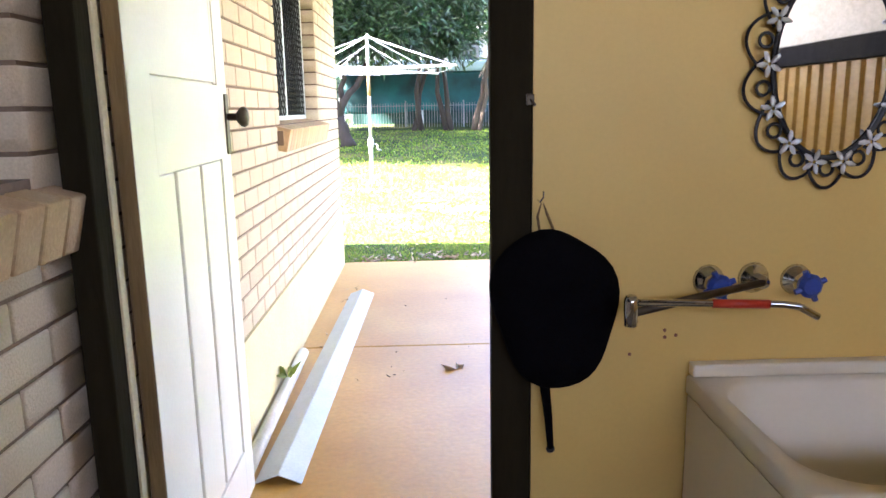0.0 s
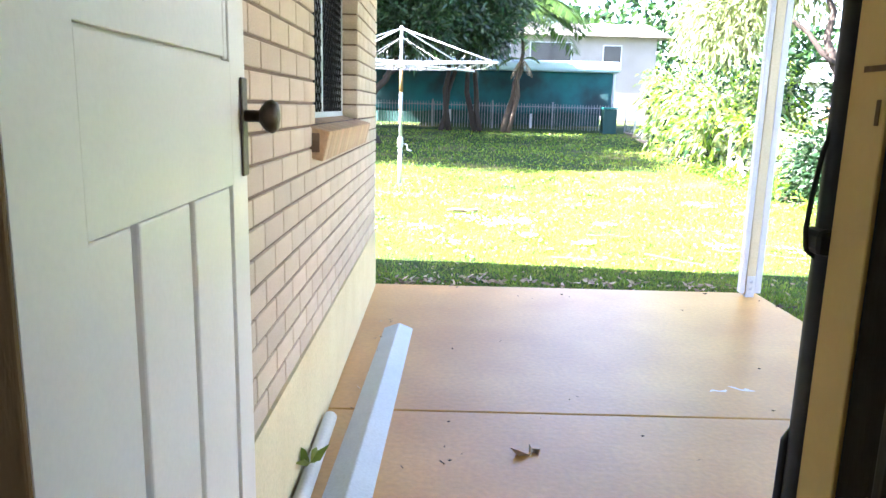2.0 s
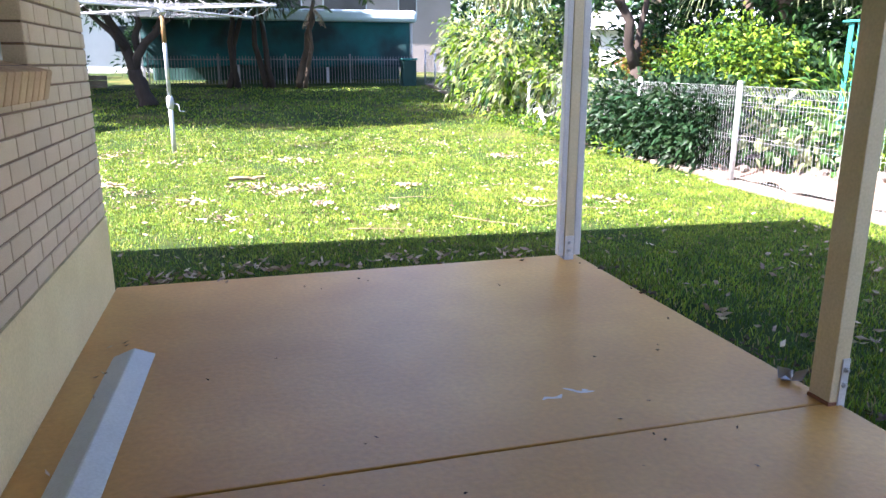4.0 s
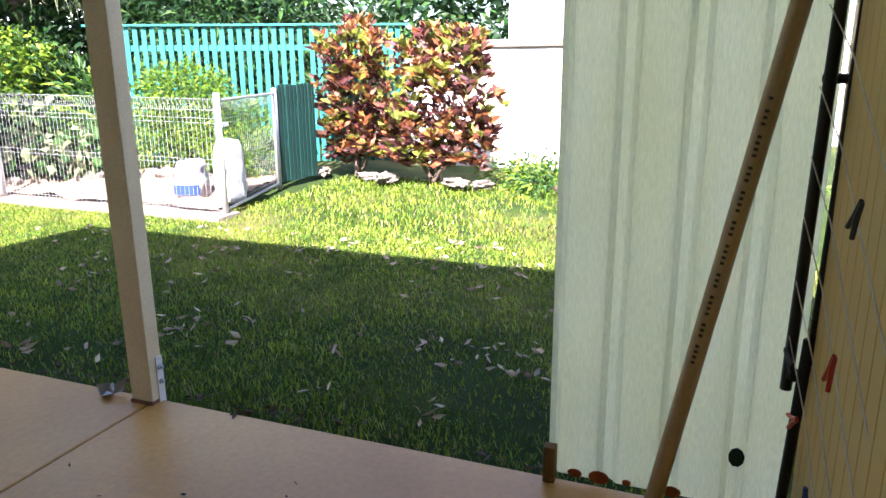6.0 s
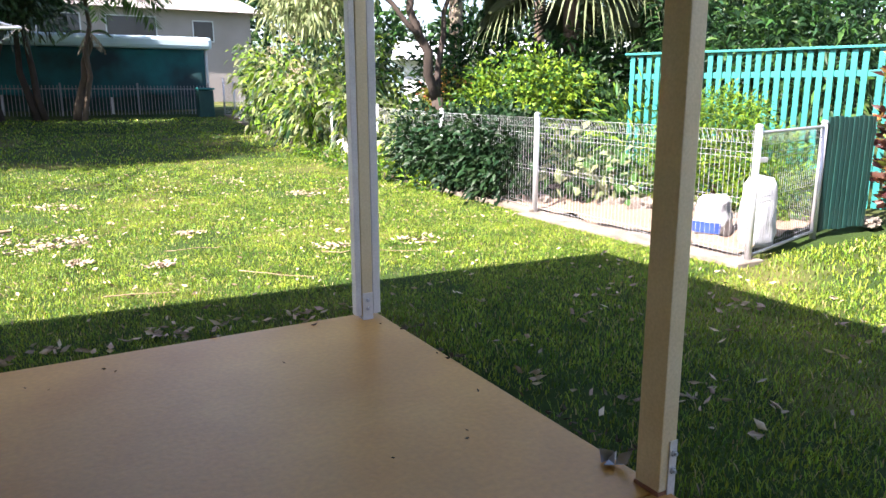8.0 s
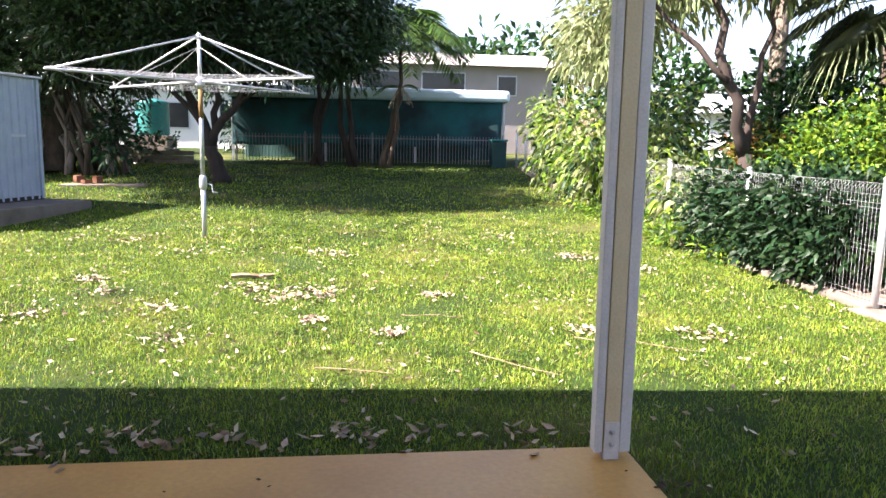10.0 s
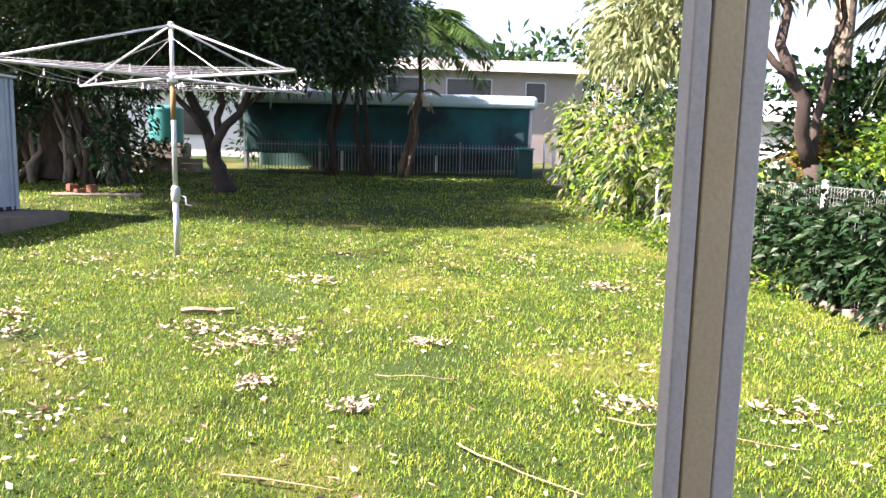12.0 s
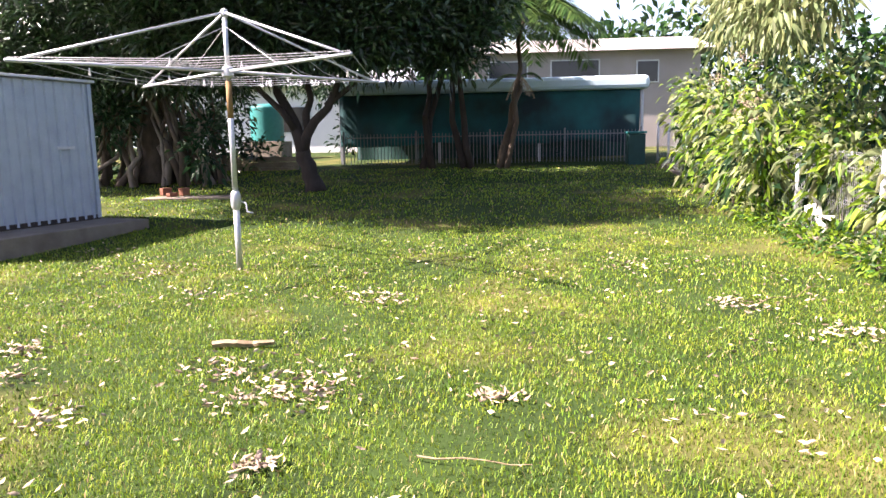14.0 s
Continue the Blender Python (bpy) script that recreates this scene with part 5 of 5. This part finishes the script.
bush("feathery_bush", "soft light green feathery bush in the garden bed", (8.05, 1.55), [(0, 0, 0.9, 0.6, 0.7, 0.5), (0.1, -0.5, 0.6, 0.55, 0.6, 0.5), (-0.1, 0.45, 0.55, 0.55, 0.55, 0.45), (0.0, 0.0, 1.2, 0.4, 0.5, 0.22), (0.0, -0.75, 0.35, 0.45, 0.4, 0.35)], 13000, (0.07, 0.02, 0.2), [M_LIME, M_MID], 56)
bush("leafy_plant", "broad-leaved light green plant by the bed stones", (7.1, 3.1), [(0, 0, 0.5, 0.4, 0.4, 0.35), (0.2, -0.5, 0.4, 0.35, 0.3, 0.3)], 500, (0.16, 0.12, 0.3), [M_MID, M_GUM], 57)
bush("leafy_plant", "spiky green cycad-like plant in the bed", (8.1, 2.6), [(0, 0, 0.6, 0.5, 0.5, 0.45), (0.3, 0.5, 0.8, 0.5, 0.5, 0.4)], 900, (0.24, 0.035, 0.25), [M_MID, M_LIME], 58)
bush("ground_cover", "low green ground cover with small white and yellow flowers", (8.6, -2.9), [(0, 0, 0.15, 0.35, 0.6, 0.18), (0.3, -0.9, 0.18, 0.4, 0.6, 0.2), (0.4, 0.5, 0.15, 0.35, 0.4, 0.15), (0.6, -1.9, 0.2, 0.4, 0.7, 0.2)], 4200, (0.10, 0.03, 0.3), [M_MID, M_LIME], 59)
bush("ground_cover", "low weedy green plants along the fence foot", (6.25, 6.5), [(0, -1.2, 0.12, 0.2, 0.5, 0.14), (0, 0.2, 0.15, 0.22, 0.6, 0.18), (0, 1.6, 0.15, 0.25, 0.6, 0.18), (0.05, 3.2, 0.2, 0.25, 0.8, 0.2)], 2600, (0.10, 0.035, 0.3), [M_LIME, M_MID], 63)

# croton bushes: whorls of stiff coloured leaves
def croton(base, blobs, n, mats, seed, label):
    rg = np.random.default_rng(seed)
    t = thing("croton_bush", label, "shrub", pose(*base))
    C, W, K = [], [], []
    for b in blobs:
        m = int(n * b[3] * b[4] / sum(q[3] * q[4] for q in blobs))
        for k in range(m):
            u = rg.normal(size=3)
            u /= np.linalg.norm(u)
            c = np.array(b[:3]) + u * np.array(b[3:]) * rg.uniform(0.55, 1.0)
            mat_i = rg.choice(3, p=[0.58, 0.26, 0.16] if c[2] < 1.1 else [0.36, 0.36, 0.28])
            for j in range(9):
                a = rg.uniform(0, 6.28)
                w = u * 0.35 + np.array([math.cos(a), math.sin(a), 0.75 + 0.5 * rg.random()]) * 0.7
                C.append(c + rg.normal(size=3) * 0.015)
                W.append(w)
                K.append(mat_i if rg.random() < 0.8 else int(rg.integers(3)))
    v, f = leaves(rg, np.array(C), np.array(W), 0.155, 0.058, 0.2, 0.12)
    o = new("foliage", mesh_np("foliage", v, f, mats, np.repeat(K, 4)))
    o.parent = t
    for b in blobs:
        part("stem", tube(limb_path(rg, (rg.normal() * 0.08, rg.normal() * 0.08, 0), b[:3], 5, 0.1), list(np.linspace(0.03, 0.012, 5)), 6), M_BARK, t)
    return t


croton((9.0, -0.25, 0), [(0, 0, 0.95, 0.52, 0.56, 0.78), (0, 0.05, 1.45, 0.48, 0.48, 0.42), (-0.1, -0.3, 0.55, 0.4, 0.35, 0.45), (0.0, 0.2, 0.5, 0.4, 0.3, 0.4)], 400, [M_CROT1, M_CROT2, M_CROT3], 71, "dark red and green croton bush with glossy leaves")
croton((8.75, -1.42, 0), [(0, -0.05, 0.88, 0.52, 0.74, 0.72), (0.0, -0.1, 1.38, 0.48, 0.64, 0.4), (-0.1, 0.3, 0.5, 0.4, 0.4, 0.4), (-0.1, -0.35, 0.5, 0.4, 0.4, 0.4)], 440, [M_CROT1, M_CROT2, M_CROT3], 72, "orange and yellow croton bush with glossy leaves")


def fan_palm(label, base, h, n, size, seed):
    rg = np.random.default_rng(seed)
    t = thing("fan_palm", label, "palm", pose(base[0], base[1], -0.05))
    part("trunk", tube([(0, 0, 0), (0.05, 0, h * 0.5), (0, 0, h)], [0.2, 0.16, 0.14], 10), M_BARK, t, "", True)
    for k in range(n):
        a, el = 2 * math.pi * k / n + rg.uniform(-0.3, 0.3), rg.uniform(-0.5, 1.1)
        d = Vector((math.cos(a) * math.cos(el), math.sin(a) * math.cos(el), math.sin(el)))
        c = Vector((0, 0, h)) + d * size * rg.uniform(0.7, 1.0)
        st = part("leaf_stem", tube([(0, 0, h - 0.05), Vector((0, 0, h)) + d * size * 0.5 + Vector((0, 0, 0.1)), c], [0.02, 0.014, 0.008], 5), M_PALM, t)
        s = d.cross(Vector((0, 0, 1))).normalized()
        d = (d * 0.7 + Vector((0, 0, -0.7 + 0.3 * rg.random()))).normalized()
        up = s.cross(d)
        V, F = [tuple(c)], []
        m = 30
        R0 = size * 0.78 * rg.uniform(0.85, 1.1)
        for j in range(2 * m + 1):
            q = radians(-125 + 250 * j / (2 * m))
            w = d * math.cos(q) + s * math.sin(q)
            L = R0 * (0.74 + 0.26 * math.cos(q))
            V.append(tuple(c + w * L * 0.55 + up * (0.03 if j % 2 else -0.015) * size + Vector((0, 0, -0.05 * L))))
        for j in range(2 * m):
            F.append((0, j + 1, j + 2))
        for j in range(m):
            q = radians(-125 + 250 * (2 * j + 1) / (2 * m))
            w = d * math.cos(q) + s * math.sin(q)
            L = R0 * (0.74 + 0.26 * math.cos(q)) * rg.uniform(0.9, 1.08)
            i = len(V)
            V += [tuple(c + w * L * 0.82 + Vector((0, 0, -0.16 * L)) + w.cross(up) * 0.012 * size), tuple(c + w * L * 0.82 + Vector((0, 0, -0.16 * L)) - w.cross(up) * 0.012 * size), tuple(c + w * L * 1.02 + Vector((0, 0, -0.42 * L)))]
            F += [(2 * j + 1, 2 * j + 2, i), (2 * j + 2, i + 1, i), (2 * j + 2, 2 * j + 3, i + 1), (i, i + 1, i + 2)]
        o = new("fan_leaf", mesh_np("fan_leaf", np.array(V), np.array(F), M_PALM))
        o.parent = st
    return t


fan_palm("tall fan palm with large pleated drooping leaves", (10.1, 6.7), 3.5, 26, 1.45, 81)
fan_palm("fan palm further back among dark foliage", (12.8, 5.4), 3.9, 14, 1.3, 82)
pole = thing("power_pole", "tall grey timber power pole beyond the garden", "power pole", pose(14.6, 13.5, 0))
part("shaft", tube([(0, 0, -0.2), (0, 0, 8.5)], [0.17, 0.13], 12), M_BARK, pole)
pole2 = thing("power_pole", "pale concrete pole behind the shrubs", "power pole", pose(9.4, 9.6, 0))
part("shaft", tube([(0, 0, -0.2), (0, 0, 7.0)], [0.16, 0.14], 12), M_PALE_BARK, pole2)

# distant greenery and hill
def far_trees(n, arc, dist, seed, label):
    rg = np.random.default_rng(seed)
    blobs = []
    for k in range(n):
        a = radians(arc[0] + (arc[1] - arc[0]) * k / (n - 1) + rg.uniform(-1, 1))
        r = dist * rg.uniform(0.92, 1.12)
        h = rg.uniform(2.6, 5.2) * dist / 45
        blobs.append((r * math.sin(a), r * math.cos(a), h * 0.9, rg.uniform(2, 4.5) * dist / 45, rg.uniform(2, 3) * dist / 45, h))
    v, f = crown(rg, blobs, 42000, 0.7 * dist / 45, 0.34 * dist / 45, 0.2)
    return tagged(new("far_trees", mesh_np("far_trees", v, f, [M_MID, M_DARK], np.repeat(rg.choice(2, len(v) // 5), 4))), label, "trees", kind="stuff")


far_trees(34, (-60, 115), 48, 91, "belt of green trees beyond the neighbouring houses")
hill_bm = bmesh.new()
rows = []
for j in range(2):
    rows.append([hill_bm.verts.new((600 * math.sin(radians(a)) * (1 + 0.3 * j), 600 * math.cos(radians(a)) * (1 + 0.3 * j), (-5 if j == 0 else 46 + 14 * math.sin(a * 0.11) + 8 * math.sin(a * 0.31)))) for a in range(-80, 131, 3)])
for k in range(len(rows[0]) - 1):
    hill_bm.faces.new((rows[0][k], rows[0][k + 1], rows[1][k + 1], rows[1][k]))
tagged(part("backdrop", hill_bm, M_HILL), "distant hazy wooded hills", "hill", kind="structure")

# ---- garden bed ----
bedbm = bmesh.new()
g = bmesh.ops.create_grid(bedbm, x_segments=24, y_segments=40, size=1)
for v in bedbm.verts:
    bx = 7.5 + v.co.x * 1.1 + 0.05 * math.sin(9 * v.co.y)
    by = max(0.0, 0.245 * (bx - 6.36)) - 0.1
    v.co = (bx, by + (v.co.y * 0.5 + 0.5) * (3.95 - by), 0.035 + 0.05 * noise.noise(v.co * 6) + 0.05 * (1 - v.co.x ** 2))
bed = tagged(part("garden_bed", bedbm, M_MULCH, None, "", True), "bare garden bed covered with reddish bark mulch", "garden bed")
rg = np.random.default_rng(101)
stone_me = []
for k in range(4):
    bm = bmesh.new()
    bmesh.ops.create_icosphere(bm, subdivisions=3, radius=1)
    for v in bm.verts:
        v.co *= 0.92 + 0.55 * noise.noise(v.co * 1.9 + Vector((k * 7.1, 0, 0))) + 0.18 * noise.noise(v.co * 4 + Vector((k * 3.1, 0, 0)))
    stone_me.append(finish(bm, "garden_stone", M_STONE))
for k, (sx, sy, sz) in enumerate([(7.0, 3.55, 0.16), (7.25, 3.35, 0.2), (7.45, 3.1, 0.14), (6.75, 3.0, 0.13), (7.2, 2.3, 0.15), (7.35, 1.95, 0.18), (7.5, 1.55, 0.2), (7.55, 1.15, 0.18), (7.6, 0.8, 0.15), (7.3, 0.55, 0.12), (8.75, 0.15, 0.14), (8.65, -0.55, 0.12), (8.5, -0.85, 0.16), (8.45, -1.75, 0.14), (8.5, -2.05, 0.12), (8.9, 0.2, 0.1)]):
    o = tagged(new("garden_stone", stone_me[k % 4]), "rough pale stone edging the garden bed", "stone", "garden bed stones")
    o.matrix_basis = Matrix.LocRotScale((sx, sy, sz * 0.35), Euler((0, 0, k * 1.3)), (sz * 1.3, sz, sz * 0.75) if k < 10 else (sz * 1.25, sz * 0.8, sz * 0.42))


def sack(name, label, m, w, d, h, bands, seed):
    rg = np.random.default_rng(seed)
    t = thing(name, label, "sack", m)
    bm = bmesh.new()
    rings = []
    for i in range(13):
        u = i / 12
        s = (0.86 + 0.14 * math.sin(math.pi * min(1, u * 1.4))) * (1 if u < 0.9 else 1 - (u - 0.9) * 2.6)
        rings.append([bm.verts.new((s * w * math.copysign(abs(math.cos(a)) ** 0.62, math.cos(a)) * (1 + 0.08 * noise.noise(Vector((math.cos(a) * 6, math.sin(a) * 6 + seed, u * 9))) + 0.14 * noise.noise(Vector((math.cos(a) * 1.5, math.sin(a) * 1.5 + seed, u * 5)))), s * d * math.copysign(abs(math.sin(a)) ** 0.62, math.sin(a)) * (1 + 0.08 * noise.noise(Vector((math.cos(a) * 6 + 9, math.sin(a) * 6 + seed, u * 9))) + 0.16 * noise.noise(Vector((math.cos(a) * 2, math.sin(a) * 2 + seed, u * 6 + 3)))), h * u + 0.05 * noise.noise(Vector((a * 2, u, seed))) * u)) for a in (2 * math.pi * k / 28 for k in range(28))])
    for a, b in zip(rings, rings[1:]):
        for k in range(28):
            bm.faces.new((a[k], a[(k + 1) % 28], b[(k + 1) % 28], b[k]))
    bm.faces.new(rings[0][::-1])
    bm.faces.new(rings[-1])
    part("bag", bm, M_SACK, t, "", True)
    for z0, z1, mm, a0, a1, lab in bands:
        bm = bmesh.new()
        n = 12
        vs = [[bm.verts.new((w * 1.12 * math.copysign(abs(math.cos(q)) ** 0.62, math.cos(q)), d * 1.14 * math.copysign(abs(math.sin(q)) ** 0.62, math.sin(q)), z)) for q in (radians(a0 + (a1 - a0) * k / n) for k in range(n + 1))] for z in (z0, z1)]
        for k in range(n):
            bm.faces.new((vs[0][k], vs[0][k + 1], vs[1][k + 1], vs[1][k]))
        part("print_patch", bm, mm, t, lab)
    return t


sack("plastic_sack", "crumpled white and blue plastic sack behind the fence", pose(6.78, 0.52, 0.03, 0, 0, 15), 0.18, 0.15, 0.38, ((0.07, 0.17, M_BLUE, 150, 230, "blue printed band"),), 3)
sack("plastic_sack", "tall white plastic sack with a red mark", pose(6.80, 0.06, 0.03, 0, 0, -10), 0.16, 0.12, 0.60, ((0.3, 0.38, M_RED, 205, 222, "small red printed mark"),), 8)

# ---- grass ----
def blades(rng, x0, x1, y0, y1, per, h, w):
    n = int((x1 - x0) * (y1 - y0) * per)
    x, y = rng.uniform(x0, x1, n), rng.uniform(y0, y1, n)
    keep = ~((x < 3.11) & (y < 0.075) & (x > -14)) & ~((x < 0.02) & (y < 0.05))
    keep &= ~((x > 6.25) & (x < 8.6) & (y > -0.12 + np.clip(0.245 * (x - 6.36), 0, 1)) & (y < 4.4))
    bare = np.sin(x * 1.9 + 1.3 * np.sin(y * 1.1)) * np.sin(y * 1.4 + 0.8 * np.sin(x * 0.7))
    keep &= rng.random(n) > np.clip((bare - 0.55) * 1.6, 0, 0.7)
    x, y = x[keep], y[keep]
    n = len(x)
    z = gz(x, y) - 0.004
    a = rng.uniform(0, 2 * np.pi, n)
    hh = h * rng.uniform(0.4, 1.25, n)
    ln = rng.uniform(0.2, 1.1, n) * hh
    dx, dy = np.cos(a), np.sin(a)
    p = np.stack([x, y, z], 1)
    s = np.stack([-dy, dx, np.zeros(n)], 1) * (w * rng.uniform(0.6, 1.3, n))[:, None]
    m = p + np.stack([dx * ln * 0.35, dy * ln * 0.35, hh * 0.65], 1)
    t = p + np.stack([dx * ln, dy * ln, hh * 0.95], 1)
    return np.stack([p - s, p + s, m + s * 0.8, t, m - s * 0.8], 1).reshape(-1, 3), n


def build_grass():
    rg = np.random.default_rng(7)
    V, N = [], 0
    for zone in ((-3.5, 6.3, 0.0, 3.0, 6200, 0.029, 0.0023), (-4.5, 6.3, 3.0, 6.0, 3400, 0.031, 0.003), (-6, 6.4, 6.0, 10.0, 1300, 0.036, 0.0046), (-8, 7, 10, 20, 200, 0.045, 0.010), (3.1, 6.4, -5.2, 0.0, 4200, 0.036, 0.0029), (6.4, 9.0, -5.2, -0.1, 1100, 0.05, 0.005)):
        v, n = blades(rg, *zone)
        V.append(v)
        N += n
    V = np.concatenate(V)
    b = (np.arange(N) * 5)[:, None]
    f = np.concatenate([b + [0, 1, 2], b + [0, 2, 4], b + [4, 2, 3]], 1).reshape(-1, 3)
    straw = np.repeat(rg.random(N) < 0.06, 3)
    return tagged(new("grass", mesh_np("grass", V, f, [M_GRASS, M_STRAW], straw)), "short dense green lawn grass", "grass", kind="stuff")


build_grass()


def litter(name, label, spots, n, seed, size=0.055, spread=0.12, material=None):
    """Fallen dry leaves lying flat, round the given spots."""
    rg = np.random.default_rng(seed)
    sp = np.array(spots)
    idx = rg.integers(0, len(sp), n)
    xy = sp[idx, :2] + rg.normal(size=(n, 2)) * (spread if sp.shape[1] == 2 else sp[idx, 2:3])
    z = np.where((xy[:, 0] < 3.1) & (xy[:, 1] < 0.06), 0.004, gz(xy[:, 0], xy[:, 1]) + 0.026)
    a = rg.uniform(0, 6.28, n)
    w = np.stack([np.cos(a), np.sin(a), rg.uniform(-0.1, 0.35, n)], 1)
    v, f = leaves(rg, np.column_stack([xy, z]), w, size, size * 0.42, -0.1, 0.3)
    return tagged(new(name, mesh_np(name, v, f, material or M_DEAD)), label, "leaves", kind="stuff")


litter("fallen_leaves", "heaps of dry curled leaves raked on the lawn",
       [(1.52, 5.66, 0.16), (0.9, 3.75, 0.17), (1.35, 3.55, 0.2), (-0.4, 3.6, 0.12), (-0.75, 2.75, 0.2), (-0.2, 5.9, 0.2), (2.1, 2.1, 0.06), (4.42, 2.0, 0.13), (4.9, 4.6, 0.15), (3.6, 2.1, 0.08), (3.9, 7.2, 0.25), (0.6, 2.0, 0.12), (2.55, 3.33, 0.07), (-0.67, 4.17, 0.1), (0.2, 3.0, 0.16), (1.53, 3.45, 0.12), (1.25, 3.34, 0.12), (1.5, 2.5, 0.06), (-1.05, 6.96, 0.2), (4.46, 5.5, 0.12)], 1200, 201, 0.054)
rg = np.random.default_rng(202)
litter("fallen_leaves", "single dry leaves scattered over the lawn", np.column_stack([rg.uniform(-3, 6, 240), rg.uniform(0.2, 9, 240)]), 1300, 203, 0.05, 0.3)
litter("fallen_leaves", "dry leaves lying in the shaded grass", np.column_stack([rg.uniform(3.3, 6.0, 60), rg.uniform(-4.6, 0.2, 60)]), 260, 204, 0.06, 0.1)
litter("fallen_leaves", "large curled pale leaves in the shaded grass", [(4.18, -0.63), (3.9, -3.73), (4.27, -1.93), (4.02, -2.14), (3.73, -2.25), (3.34, -3.48), (3.78, -2.83), (3.31, -1.3), (4.09, -3.18), (6.05, -2.96), (6.06, -2.62)], 48, 209, 0.075, 0.04)
litter("fallen_leaves", "withered leaves along the slab edge", np.column_stack([rg.uniform(0.2, 3.0, 40), rg.uniform(0.12, 0.4, 40)]), 150, 205, 0.07, 0.06)
litter("fallen_leaves", "brown leaves blown along the wall base", np.column_stack([rg.uniform(0.1, 0.25, 14), rg.uniform(-2.4, -0.8, 14)]), 22, 206, 0.04, 0.03)
litter("fallen_leaves", "brown leaf bits along the slab side edge", np.column_stack([rg.uniform(3.08, 3.2, 40), rg.uniform(-4.6, -0.1, 40)]), 120, 208, 0.045, 0.03, M_BARK)
litter("leaf_specks", "small leaf bits and specks on the slab", np.column_stack([rg.uniform(0.4, 3.0, 60), rg.uniform(-4.6, -0.1, 60)]), 46, 207, 0.022, 0.03, M_BARK)
for k, (bx, by, L, an) in enumerate(((0.6, 4.3, 0.42, 5), (1.6, 1.3, 0.5, -20), (3.4, 1.9, 0.9, -30), (2.6, 1.6, 0.7, -50), (4.6, 5.4, 1.0, 40), (2.2, 2.6, 0.5, -10))):
    st = tagged(part("fallen_stick", tube(limb_path(np.random.default_rng(k), (0, 0, 0), (L, 0, 0.01), 6, 0.15 if k == 0 else 0.07), list(np.linspace(0.005 if k else 0.03, 0.002 if k else 0.02, 6)), 6), M_TWIG), "dry broken palm stalk lying in the grass" if k else "dead brown piece of bark on the lawn", "stick", "sticks on the lawn")
    st.matrix_basis = pose(bx, by, float(gz(bx, by)) + 0.03, 0, 0, an)
lf = thing("curled_leaf", "single dried green-brown leaf on the slab", "leaf", pose(0.91, -2.80, 0.003, 0, 0, 20))
v, f = leaves(np.random.default_rng(3), np.zeros((3, 3)), np.array([[1, 0.2, 0.2], [0.4, 1, 0.3], [-0.8, 0.4, 0.2]]), 0.075, 0.05, -0.1, 0.4)
o = new("blade", mesh_np("blade", v, f, M_DEAD))
o.parent = lf

for spot, turn, material, lab in (((0.05, -3.07, 0.088), 70, M_CROT3, "yellow-green leaf caught on the white pipe by the wall"), ((3.03, -2.17, 0.004), 30, M_SACK, "curled blue-grey dry leaf at the post's foot")):
    lf = thing("curled_leaf", lab, "leaf", pose(*spot, 0, 0, turn))
    v, f = leaves(np.random.default_rng(int(turn)), np.zeros((4, 3)), np.array([[1, 0.2, 0.3], [0.3, 1, 0.5], [-0.8, 0.4, 0.2], [0.1, -0.6, 0.6]]), 0.085, 0.06, -0.1, 0.4)
    o = new("blade", mesh_np("blade", v, f, material))
    o.parent = lf

# ---- bricks of the house wall ----
def lay_bricks():
    L, H, J = 0.238, 0.076, 0.010
    pitch, course = L + J, H + J
    full = finish(box(-0.10, 0.0, 0.0, L, 0.0, H, 0.004), "brick", M_BRICK)
    rest, n = [], 0
    for r in range(25):
        z = 0.468 + r * course
        if z + H > ROOF_Z:
            break
        y = -0.002 - (pitch / 2 if r % 2 else 0.0)
        first = r % 2
        if first:
            rest.append((-pitch / 2 + J, -0.002, z))
        while y - L > -7.2:
            y0, y1 = y - L, y
            y -= pitch
            spans = [(y0, y1)]
            for a, b, c, d in (W1, W2):
                if z + H > c - 0.06 and z < d:
                    spans = [q for s in spans for q in ((s[0], min(s[1], a + 0.003)), (b - 0.003 if abs(s[0] - b) < 0.03 else max(s[0], b - 0.003), s[1])) if q[1] - q[0] > 0.02]
            for s0, s1 in spans:
                if s1 - s0 > L - 0.001 and s0 > -4.4 and z < 2.15 and n < 300:
                    o = new("brick", full)
                    o.parent, o.location = house, (0.0012 * math.sin(n * 12.9), s0, z)
                    n += 1
                else:
                    rest.append((s0, s1, z))
    V, F = [], []
    for s0, s1, z in rest:
        i = len(V)
        for x, e in ((-0.10, 0), (-0.004, 0), (0.0, 0.004)):
            V += [(x, s0 + e, z + e), (x, s1 - e, z + e), (x, s1 - e, z + H - e), (x, s0 + e, z + H - e)]
        for k in (0, 4):
            for q in range(4):
                F.append((i + k + q, i + k + (q + 1) % 4, i + k + 4 + (q + 1) % 4, i + k + 4 + q))
        F.append((i + 8, i + 9, i + 10, i + 11))
    o = new("brickwork", mesh_np("brickwork", np.array(V), np.array(F), M_BRICKJ))
    o.parent = house
    tagged(o, "cream bricks laid in raked brown mortar", kind="stuff")


lay_bricks()
